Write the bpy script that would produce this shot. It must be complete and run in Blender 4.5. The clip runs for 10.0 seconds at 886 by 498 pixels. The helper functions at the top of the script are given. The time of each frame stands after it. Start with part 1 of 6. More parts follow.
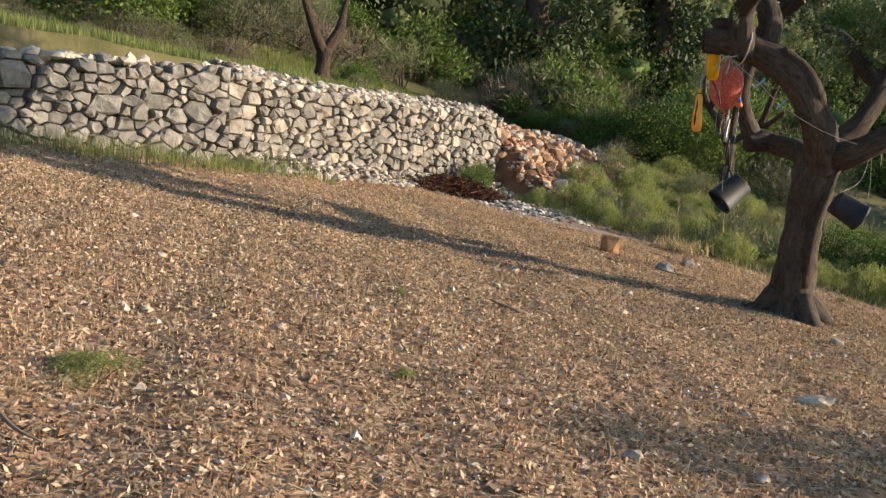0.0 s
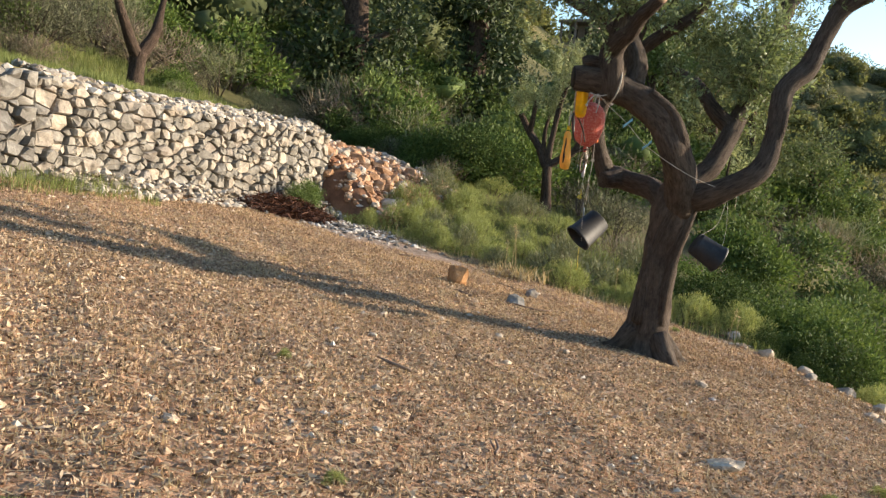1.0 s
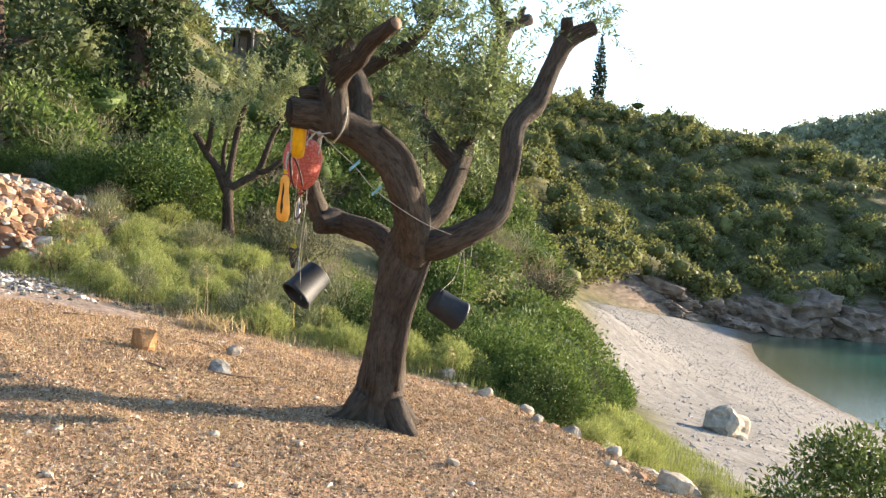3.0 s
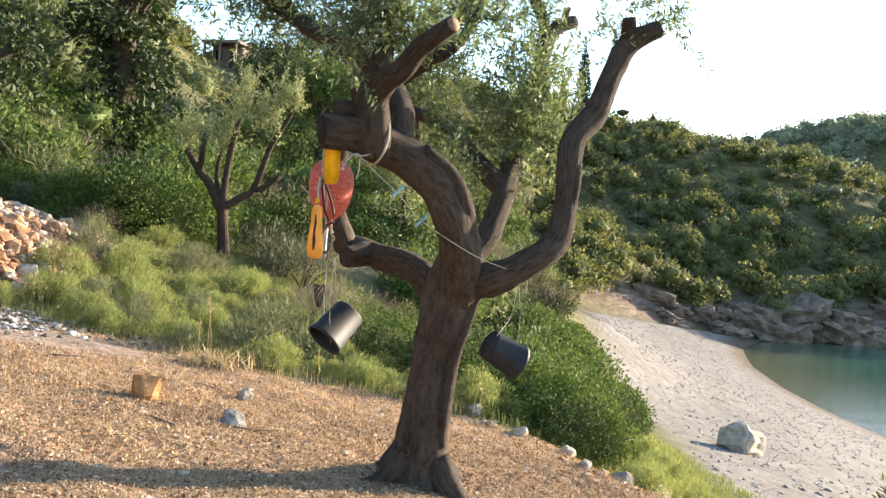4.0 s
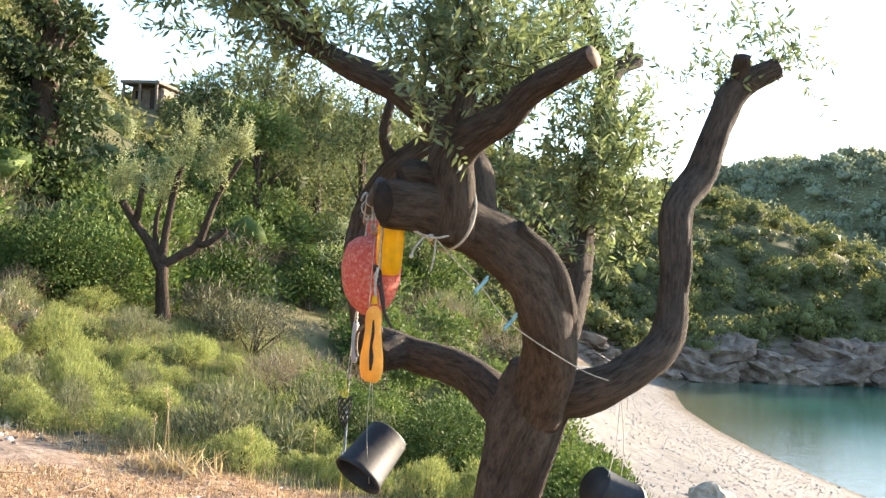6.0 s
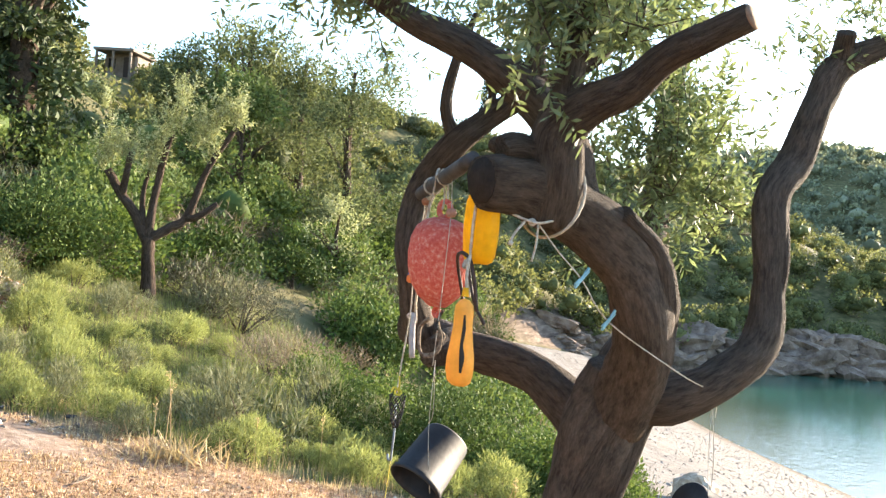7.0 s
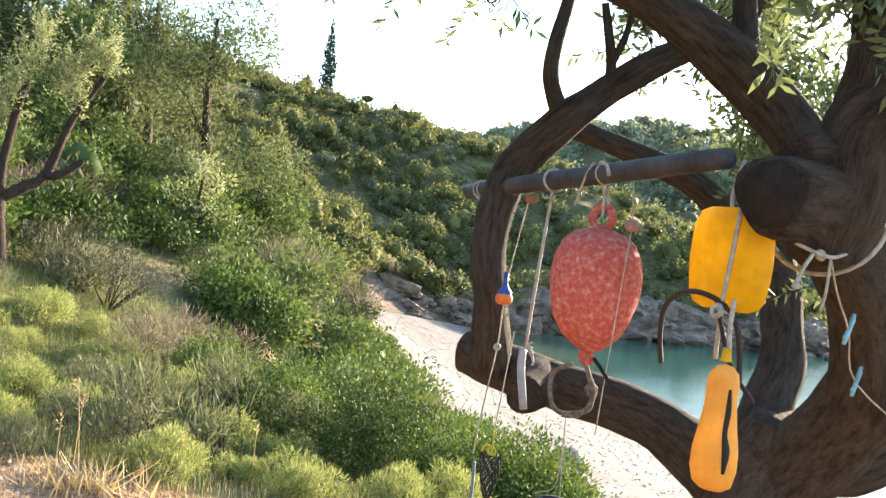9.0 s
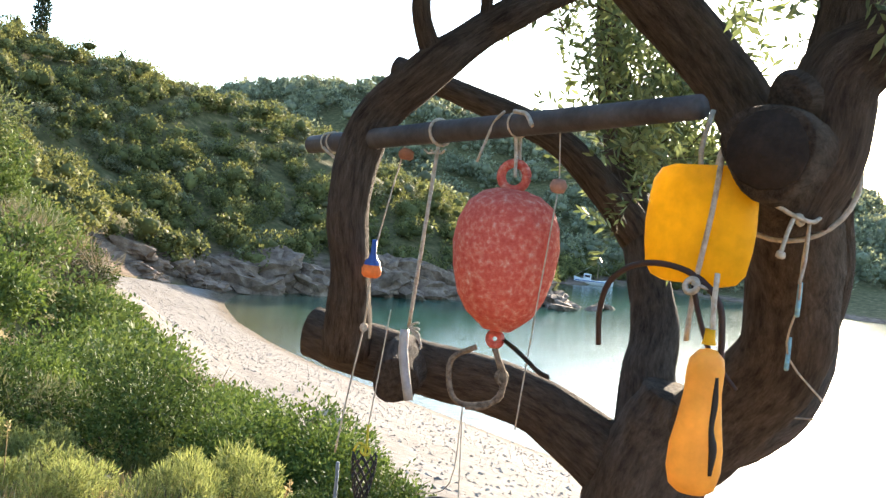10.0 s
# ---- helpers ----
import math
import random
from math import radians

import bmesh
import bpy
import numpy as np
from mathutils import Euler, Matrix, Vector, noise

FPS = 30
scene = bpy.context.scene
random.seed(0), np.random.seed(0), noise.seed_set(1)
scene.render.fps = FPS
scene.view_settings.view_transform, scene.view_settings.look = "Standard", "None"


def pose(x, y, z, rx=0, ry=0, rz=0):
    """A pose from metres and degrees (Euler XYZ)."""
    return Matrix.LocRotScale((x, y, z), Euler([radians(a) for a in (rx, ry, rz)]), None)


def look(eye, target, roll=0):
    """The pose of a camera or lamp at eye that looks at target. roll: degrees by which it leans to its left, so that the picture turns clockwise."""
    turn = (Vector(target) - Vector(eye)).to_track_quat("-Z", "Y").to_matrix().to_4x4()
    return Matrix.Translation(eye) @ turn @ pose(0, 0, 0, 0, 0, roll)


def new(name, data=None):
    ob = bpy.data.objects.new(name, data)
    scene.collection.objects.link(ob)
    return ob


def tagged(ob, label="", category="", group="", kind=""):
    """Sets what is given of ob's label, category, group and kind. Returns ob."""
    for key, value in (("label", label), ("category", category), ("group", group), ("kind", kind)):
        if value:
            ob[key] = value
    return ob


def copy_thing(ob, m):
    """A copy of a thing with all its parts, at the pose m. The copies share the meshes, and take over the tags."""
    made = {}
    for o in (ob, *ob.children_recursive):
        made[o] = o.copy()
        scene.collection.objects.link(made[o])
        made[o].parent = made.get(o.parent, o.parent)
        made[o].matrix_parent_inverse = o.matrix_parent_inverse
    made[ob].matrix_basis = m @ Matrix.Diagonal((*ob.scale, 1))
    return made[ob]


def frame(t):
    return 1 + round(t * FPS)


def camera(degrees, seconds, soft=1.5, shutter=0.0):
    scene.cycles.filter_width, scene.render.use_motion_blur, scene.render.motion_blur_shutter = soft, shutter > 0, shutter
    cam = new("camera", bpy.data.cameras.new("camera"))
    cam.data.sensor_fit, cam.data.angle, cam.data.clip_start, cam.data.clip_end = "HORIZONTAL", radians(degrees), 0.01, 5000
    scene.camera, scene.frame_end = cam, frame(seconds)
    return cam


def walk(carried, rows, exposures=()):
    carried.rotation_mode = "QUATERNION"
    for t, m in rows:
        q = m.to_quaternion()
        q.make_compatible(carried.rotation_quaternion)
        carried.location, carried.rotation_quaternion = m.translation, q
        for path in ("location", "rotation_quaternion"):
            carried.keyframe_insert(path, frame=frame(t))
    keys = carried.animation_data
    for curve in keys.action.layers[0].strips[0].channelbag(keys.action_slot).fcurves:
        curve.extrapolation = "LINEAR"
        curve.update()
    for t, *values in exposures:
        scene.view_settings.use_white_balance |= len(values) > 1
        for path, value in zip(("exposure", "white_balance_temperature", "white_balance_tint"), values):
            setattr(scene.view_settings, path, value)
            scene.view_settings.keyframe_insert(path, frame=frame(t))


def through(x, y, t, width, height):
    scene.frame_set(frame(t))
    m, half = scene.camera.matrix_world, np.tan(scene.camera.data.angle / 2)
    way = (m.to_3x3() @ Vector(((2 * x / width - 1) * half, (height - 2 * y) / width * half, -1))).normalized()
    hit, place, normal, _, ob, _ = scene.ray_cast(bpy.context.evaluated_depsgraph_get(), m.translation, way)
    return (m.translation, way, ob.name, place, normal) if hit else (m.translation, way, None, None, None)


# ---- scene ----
cam = camera(52.8, 10.0, soft=1.4)
PATH = [
    (0, (1.712, -7.66, 1.283), (0.568, -6.037, 1.043), 3.7),
    (0.5, (1.353, -7.555, 1.303), (0.366, -5.825, 1.124), 5.1),
    (1, (1.017, -7.492, 1.426), (0.266, -5.647, 1.238), 5.6),
    (1.5, (0.788, -7.123, 1.364), (0.339, -5.182, 1.198), 6.9),
    (1.7, (0.752, -7.02, 1.482), (0.447, -5.052, 1.289), 6.1),
    (2, (0.805, -6.988, 1.56), (0.706, -4.996, 1.41), 4.5),
    (2.1, (0.777, -6.934, 1.572), (0.691, -4.943, 1.404), 6.3),
    (2.5, (0.498, -6.687, 1.646), (0.396, -4.692, 1.544), 2.6),
    (2.7, (0.441, -6.623, 1.676), (0.343, -4.628, 1.572), 3.7),
    (3.8, (0.102, -5.847, 1.662), (0.172, -3.851, 1.557), 3.5),
    (4, (-0.04, -5.674, 1.766), (-0.05, -3.676, 1.684), 3.4),
    (4.5, (-0.182, -5.383, 1.808), (-0.121, -3.385, 1.723), 6.3),
    (5, (-0.275, -4.98, 1.854), (-0.08, -2.991, 1.784), 6.0),
    (5.5, (-0.548, -4.618, 1.892), (-0.442, -2.621, 1.868), 5.1),
    (5.7, (-0.647, -4.456, 1.942), (-0.543, -2.459, 1.973), 3.7),
    (6.8, (-1.077, -4.028, 1.977), (-0.819, -2.045, 1.95), 3.9),
    (7, (-1.175, -3.837, 1.955), (-0.947, -1.85, 1.936), 4.7),
    (7.5, (-1.44, -3.597, 2.016), (-1.18, -1.614, 2.009), 5.0),
    (8, (-1.547, -3.199, 1.984), (-1.214, -1.227, 1.979), 3.1),
    (8.5, (-1.731, -2.913, 1.997), (-1.346, -0.951, 1.963), 6.3),
    (9, (-2.0, -2.633, 2.029), (-1.402, -0.726, 1.958), 6.5),
    (9.2, (-2.024, -2.457, 2.002), (-1.357, -0.574, 1.909), 7.0),
    (9.5, (-2.064, -2.269, 1.963), (-1.216, -0.46, 1.867), 5.1),
    (9.6, (-2.09, -2.228, 1.962), (-1.201, -0.44, 1.861), 4.3),
    (10, (-2.178, -2.03, 1.986), (-1.053, -0.38, 1.89), 6.5),
]
walk(cam, [(t, look(eye, target, roll)) for t, eye, target, roll in PATH],
     exposures=[(0, 0.96), (1, 1.25), (2, 1.72), (2.5, 1.85), (4, 2.0), (5, 2.15), (7, 2.48), (8.5, 2.58), (9.3, 2.4), (10, 2.32)])

# ---- light: low evening sun over the cove ----
SUN_BEARING, SUN_HEIGHT = radians(57.5), radians(13.0)
SUN_DIR = Vector((math.sin(SUN_BEARING) * math.cos(SUN_HEIGHT), math.cos(SUN_BEARING) * math.cos(SUN_HEIGHT), math.sin(SUN_HEIGHT)))
world = bpy.data.worlds.new("sky")
world.use_nodes = True
scene.world = world
wn, wl = world.node_tree.nodes, world.node_tree.links
sky = wn.new("ShaderNodeTexSky")
sky.sky_type, sky.sun_disc = "NISHITA", False
sky.sun_elevation, sky.sun_rotation = SUN_HEIGHT, SUN_BEARING
sky.air_density, sky.dust_density, sky.ozone_density = 1.0, 0.5, 2.2
wl.new(sky.outputs[0], wn["Background"].inputs[0])
wn["Background"].inputs[1].default_value = 0.15
sun_data = bpy.data.lights.new("sun", "SUN")
sun_data.energy, sun_data.angle, sun_data.color = 5.0, radians(0.6), (1.0, 0.84, 0.655)
sun = new("sun", sun_data)
sun.matrix_world = look(SUN_DIR * 60, (0, 0, 0))


# ---- materials ----
def material(name, rough=0.8, spec=0.3):
    m = bpy.data.materials.new(name)
    m.use_nodes = True
    n, l = m.node_tree.nodes, m.node_tree.links
    b = n["Principled BSDF"]
    b.inputs["Roughness"].default_value = rough
    b.inputs["Specular IOR Level"].default_value = spec
    return m, n, l, b


def coords(n, l, scale=1.0, kind="Object"):
    tc = n.new("ShaderNodeTexCoord")
    mp = n.new("ShaderNodeMapping")
    mp.inputs["Scale"].default_value = (scale, scale, scale) if not isinstance(scale, tuple) else scale
    l.new(tc.outputs[kind], mp.inputs[0])
    return mp.outputs[0]


def noise_node(n, l, vec, scale, detail=4.0, rough=0.6):
    t = n.new("ShaderNodeTexNoise")
    t.inputs["Scale"].default_value, t.inputs["Detail"].default_value, t.inputs["Roughness"].default_value = scale, detail, rough
    l.new(vec, t.inputs["Vector"])
    return t.outputs["Fac"]


def ramp(n, l, fac, stops):
    r = n.new("ShaderNodeValToRGB")
    while len(r.color_ramp.elements) < len(stops):
        r.color_ramp.elements.new(0.5)
    for e, (p, c) in zip(r.color_ramp.elements, stops):
        e.position, e.color = p, (*c, 1)
    l.new(fac, r.inputs[0])
    return r.outputs[0]


def mix(n, l, fac, a, b, mode="MIX"):
    x = n.new("ShaderNodeMix")
    x.data_type, x.blend_type = "RGBA", mode
    for sock, v in ((x.inputs[0], fac), (x.inputs[6], a), (x.inputs[7], b)):
        if isinstance(v, (int, float)):
            sock.default_value = v
        elif isinstance(v, tuple):
            sock.default_value = (*v, 1)
        else:
            l.new(v, sock)
    return x.outputs[2]


def bump(n, l, b, height, strength=0.5, distance=0.01):
    p = n.new("ShaderNodeBump")
    p.inputs["Strength"].default_value, p.inputs["Distance"].default_value = strength, distance
    l.new(height, p.inputs["Height"])
    l.new(p.outputs[0], b.inputs["Normal"])


def noisy(name, stops, scale=5.0, rough=0.85, spec=0.2, bump_scale=30.0, bump_d=0.01, bump_s=0.6, vary=0.0, metal=0.0):
    """Two scales of noise for the colour, a third for relief, and a shift from piece to piece."""
    m, n, l, b = material(name, rough, spec)
    v = coords(n, l)
    f = noise_node(n, l, v, scale, 6.0, 0.65)
    c = ramp(n, l, f, stops)
    g = noise_node(n, l, v, scale * 7.3, 3.0)
    c = mix(n, l, 0.35, c, ramp(n, l, g, [(0.3, (0.35, 0.35, 0.35)), (0.7, (1, 1, 1))]), "MULTIPLY")
    if vary:
        oi = n.new("ShaderNodeObjectInfo")
        c = mix(n, l, vary, c, ramp(n, l, oi.outputs["Random"], [(0.0, (0.45, 0.43, 0.42)), (0.5, (0.9, 0.88, 0.84)), (1.0, (1.0, 0.95, 0.85))]), "MULTIPLY")
    l.new(c, b.inputs["Base Color"])
    b.inputs["Metallic"].default_value = metal
    bump(n, l, b, noise_node(n, l, v, bump_scale, 5.0), bump_s, bump_d)
    return m


def plain(name, colour, rough=0.6, spec=0.3, scale=12.0, amount=0.3, bump_d=0.002, metal=0.0):
    lo = tuple(c * (1 - amount) for c in colour)
    hi = tuple(min(1, c * (1 + amount * 0.6)) for c in colour)
    return noisy(name, [(0.3, lo), (0.5, colour), (0.75, hi)], scale, rough, spec, scale * 5, bump_d, 0.4, metal=metal)


def leafy(name, dark, light, shine=0.35, through=0.35):
    """Leaves: colour by clump and by leaf, light passing through."""
    m, n, l, b = material(name, 0.62, shine)
    geo = n.new("ShaderNodeNewGeometry")
    c = ramp(n, l, geo.outputs["Random Per Island"], [(0.0, dark), (0.55, tuple((a + d) / 2 for a, d in zip(dark, light))), (1.0, light)])
    f = noise_node(n, l, coords(n, l), 1.3, 3.0)
    c = mix(n, l, 0.6, c, ramp(n, l, f, [(0.3, (0.55, 0.55, 0.6)), (0.7, (1.15, 1.1, 0.95))]), "MULTIPLY")
    l.new(c, b.inputs["Base Color"])
    tr = n.new("ShaderNodeBsdfTranslucent")
    l.new(mix(n, l, 1.0, c, (1.15, 1.12, 0.85), "MULTIPLY"), tr.inputs[0])
    ms = n.new("ShaderNodeMixShader")
    ms.inputs[0].default_value = through
    l.new(b.outputs[0], ms.inputs[1])
    l.new(tr.outputs[0], ms.inputs[2])
    l.new(ms.outputs[0], n["Material Output"].inputs[0])
    return m


def stone_material(name, stops, scale=4.0, vary=0.6):
    return noisy(name, stops, scale, 0.9, 0.15, 25.0, 0.02, 0.8, vary)


M_LIMESTONE = stone_material("pale limestone", [(0.25, (0.13, 0.11, 0.09)), (0.45, (0.31, 0.27, 0.22)), (0.7, (0.54, 0.49, 0.42))], 5.0)
M_GREYSTONE = stone_material("weathered grey limestone", [(0.25, (0.1, 0.092, 0.08)), (0.5, (0.23, 0.215, 0.19)), (0.75, (0.4, 0.38, 0.34))], 5.0)
M_REDSTONE = stone_material("rust-red broken stone", [(0.25, (0.22, 0.115, 0.06)), (0.5, (0.42, 0.25, 0.145)), (0.75, (0.6, 0.47, 0.35))], 5.0)


def bark_material(name, dark, light, stretch=(34.0, 34.0, 11.0)):
    """Fissured bark: long broken ridges along the limb, fine scales on them, pale weathered patches."""
    m, n, l, b = material(name, 0.92, 0.12)
    at = n.new("ShaderNodeAttribute")
    at.attribute_name = "grain"

    def along(scale, detail, rough):
        mp = n.new("ShaderNodeMapping")
        mp.inputs["Scale"].default_value = scale
        l.new(at.outputs["Vector"], mp.inputs[0])
        return noise_node(n, l, mp.outputs[0], 1.0, detail, rough)

    f = along(stretch, 7.0, 0.68)
    g = along((130.0, 130.0, 38.0), 5.0, 0.72)
    c = ramp(n, l, f, [(0.33, dark), (0.47, tuple(a * 0.4 + d * 0.45 for a, d in zip(dark, light))), (0.6, tuple(d * 0.8 for d in light)), (0.75, light)])
    c = mix(n, l, 0.65, c, ramp(n, l, g, [(0.3, (0.4, 0.38, 0.36)), (0.55, (0.9, 0.88, 0.86)), (0.7, (1.25, 1.22, 1.18))]), "MULTIPLY")
    w = noise_node(n, l, coords(n, l), 3.0, 4.0)
    c = mix(n, l, 0.6, c, ramp(n, l, w, [(0.35, (0.62, 0.55, 0.5)), (0.62, (1.0, 1.0, 1.0)), (0.75, (1.2, 1.2, 1.2))]), "MULTIPLY")
    l.new(c, b.inputs["Base Color"])
    first = n.new("ShaderNodeBump")
    first.inputs["Strength"].default_value, first.inputs["Distance"].default_value = 0.8, 0.025
    l.new(f, first.inputs["Height"])
    second = n.new("ShaderNodeBump")
    second.inputs["Strength"].default_value, second.inputs["Distance"].default_value = 1.0, 0.014
    l.new(g, second.inputs["Height"])
    l.new(first.outputs[0], second.inputs["Normal"])
    l.new(second.outputs[0], b.inputs["Normal"])
    return m


M_BARK = bark_material("olive bark", (0.055, 0.042, 0.033), (0.185, 0.148, 0.118))
M_CUT = noisy("sawn wood end", [(0.3, (0.12, 0.07, 0.045)), (0.6, (0.3, 0.19, 0.12)), (0.8, (0.42, 0.3, 0.2))], 14.0, 0.85)
M_OLIVE = leafy("olive leaves", (0.085, 0.12, 0.052), (0.27, 0.33, 0.165), 0.35, 0.34)
M_MASTIC = leafy("dark mastic leaves", (0.025, 0.045, 0.012), (0.11, 0.155, 0.045), 0.06, 0.14)
M_HEATH = leafy("dusky heather leaves", (0.045, 0.045, 0.028), (0.16, 0.155, 0.1), 0.1, 0.1)
M_SHRUB = leafy("mastic shrub leaves", (0.06, 0.095, 0.028), (0.19, 0.245, 0.085), 0.08, 0.25)
M_SAGE = leafy("grey-green brush", (0.11, 0.12, 0.068), (0.27, 0.275, 0.16), 0.08, 0.22)
M_SPURGE = leafy("yellow-green spurge", (0.14, 0.175, 0.058), (0.37, 0.4, 0.165), 0.1, 0.42)
M_TWIG = leafy("bare brown twigs", (0.13, 0.1, 0.075), (0.33, 0.27, 0.2), 0.1, 0.2)
M_STRAW = leafy("dry straw", (0.32, 0.23, 0.12), (0.68, 0.55, 0.34), 0.15, 0.3)
M_GRASS = leafy("green grass blades", (0.1, 0.13, 0.04), (0.27, 0.3, 0.11), 0.1, 0.35)
M_CHAFF = leafy("brown stubble", (0.15, 0.085, 0.05), (0.62, 0.44, 0.28), 0.1, 0.15)
# Headland leaves coloured lighter than the near woods to carry distance haze.
M_FARWOODS = leafy("haze-lightened maquis", (0.08, 0.088, 0.034), (0.25, 0.26, 0.105), 0.04, 0.35)
# Haze over the hills across the bay, put into the leaf colours.
M_DISTANT = leafy("haze-paled woods", (0.15, 0.165, 0.105), (0.33, 0.35, 0.24), 0.04, 0.4)
M_WOODS = leafy("hillside woods", (0.06, 0.078, 0.034), (0.2, 0.228, 0.108), 0.06, 0.3)
M_CYPRESS = leafy("cypress foliage", (0.012, 0.022, 0.01), (0.04, 0.06, 0.025), 0.2, 0.1)


# ---- ground ----
SEA = -9.2
FOOT = [(-9, -400, 2.4), (-9, -8, 2.3), (-8.6, 0, 2.1), (-7.2, 8, 1.3), (-3.6, 14, 0.7), (1, 22, 0.0), (5.3, 29, -1.9), (9, 45, -4.6),
        (10.5, 66, -5.4), (20, 77, -7.4), (30.5, 84.5, -9.1), (41, 86, -9.2), (52, 88, -9.3), (60, 87, -9.4), (79, 83, -9.4), (84, 93, -9.4),
        (97, 109, -9.4), (119, 120, -9.4), (140, 82, -9.4), (175, 10, -9.4), (900, -400, -9.4)]


def smooth(a, b, x):
    u = np.clip((x - a) / (b - a), 0, 1)
    return u * u * (3 - 2 * u)


def foot_distance(x, y):
    """Distance from the foot of the hillside, positive uphill, and the height of the foot there."""
    best, sign, height = np.full(np.shape(x), 1e9), np.ones(np.shape(x)), np.zeros(np.shape(x))
    for (ax, ay, az), (bx, by, bz) in zip(FOOT, FOOT[1:]):
        dx, dy = bx - ax, by - ay
        u = np.clip(((x - ax) * dx + (y - ay) * dy) / (dx * dx + dy * dy), 0, 1)
        d = np.hypot(x - ax - u * dx, y - ay - u * dy)
        near = d < best
        side = np.where(dx * (y - ay) - dy * (x - ax) > 0, 1.0, -1.0)
        best, sign, height = np.where(near, d, best), np.where(near, side, sign), np.where(near, az + u * (bz - az), height)
    return best * sign, height


def shore_x(y):
    return np.interp(y, (-400, 0, 15, 30, 40, 44, 49, 57, 66, 78, 84, 90), (500, 33, 28.8, 26.3, 25.2, 24.7, 24.2, 24.2, 25.1, 28.0, 30.5, 33.0))


def rim(x, y):
    """How far a place lies beyond the terrace's rim."""
    return (x - 0.45) * 0.91 + (y - 3.5) * 0.41


def wave(x, y, s, seed=0.0):
    return np.sin(x * s + seed) * np.cos(y * s * 1.13 + 2 * seed) + 0.6 * np.sin((x + y) * s * 1.9 + 3 * seed)


CREST = ((-180, -60, -30, -16.3, -12, -5, -2.8, 0.5, 3.6, 6, 10.4, 14, 16, 19.6, 22.4, 25.8, 30, 36, 40, 45, 60, 90, 180),
         (25.0, 40.0, 36.0, 15.2, 15.5, 19.1, 18.0, 19.3, 17.2, 16.6, 15.6, 14.6, 13.6, 11.7, 9.5, 7.2, 3.3, -1.3, -9.0, -14.0, -14.0, -14.0, -14.0))
BACK = ((8, 14, 20, 23.5, 27, 30, 32, 36, 45, 58, 60.5, 63), (-9, 18, 33, 37, 40.5, 40, 38, 36, 31, 20, 12, -9))


def land(x, y):
    x, y = np.asarray(x, float), np.asarray(y, float)
    terrace = -0.1317 * x - 0.0699 * np.minimum(y, 25.0)
    s = np.maximum(rim(x, y), 0)
    low = terrace - 1.8 * (1 - np.exp(-s / 8.0)) - 0.12 * smooth(0, 0.8, rim(x, y))
    beach = SEA + 0.27 * np.minimum(shore_x(y) - x, 40.0)
    low = np.where(s > 3, np.minimum(low, np.maximum(beach, SEA - 6)), low)
    d, foot = foot_distance(x, y)
    up = np.maximum(d, 0)
    bank = 2.0 * smooth(0, 4, d) * smooth(66, 80, y) * (0.75 + 0.35 * wave(x, y, 0.21, 0.7))
    hill = foot + bank + 0.36 * up + 0.0035 * np.minimum(up, 60.0) ** 2 + 0.18 * wave(x, y, 0.35) * smooth(2, 12, d) + 1.2 * wave(x, y, 0.045, 1.3) * smooth(20, 60, d)
    # the crest of the headland and the further hill across the bay, by bearing from the terrace
    way, far = np.degrees(np.arctan2(x, y + 4.0)), np.hypot(x, y + 4.0)
    top = np.interp(way, CREST[0], CREST[1])
    over = np.maximum(hill - top + 1.5, 0)
    hill = np.where(hill > top - 1.5, top - 1.5 + 3.0 * (1 - np.exp(-over / 3.0)) - 0.05 * np.minimum(over, 60), hill)
    back = -9.0 + (np.interp(way, BACK[0], BACK[1]) + 9.0) * smooth(165, 330, far) * smooth(0.5, 30, d)
    hill = np.where(far > 150, np.maximum(hill, back + 1.0 * wave(x, y, 0.03, 2.0)), hill)
    near = np.exp(-np.square(np.minimum(d, 0) / 3.0)) * smooth(4.5, 9.0, y)
    z = np.where(d > 0, hill, low + (foot - low) * near)
    # the upper terrace behind the dry wall
    upper = 1.96 - 0.045 * y + 0.11 * (-6.5 - x)
    u = smooth(-6.5, -6.62, x) * (1 - smooth(5.0, 6.2, y))
    z = np.where((d <= 0.0) | (x > -9.0), z * (1 - u) + np.maximum(upper, z) * u, z)
    # small unevenness of the stubble field
    return z + 0.012 * wave(x, y, 2.3, 1.0) + 0.008 * wave(x, y, 5.1, 2.0)


def axis(lo, hi, step, far):
    """Grid lines: even in the near stretch, wider and wider out to the horizon."""
    mid = list(np.arange(lo, hi + step / 2, step))
    up, down, g = [mid[-1]], [mid[0]], step
    while up[-1] < far:
        g = min(g * 1.045, 1.1) if up[-1] < 150 else g * 1.2
        up.append(up[-1] + g)
    g = step
    while down[-1] > -far:
        g = min(g * 1.06, 1.5) if down[-1] > -80 else g * 1.2
        down.append(down[-1] - g)
    return np.array(down[:0:-1] + mid + up[1:])


gx, gy = axis(-8.0, 4.0, 0.09, 2600), axis(-8.5, 7.0, 0.09, 2600)
GX, GY = np.meshgrid(gx, gy)
GZ = land(GX, GY)


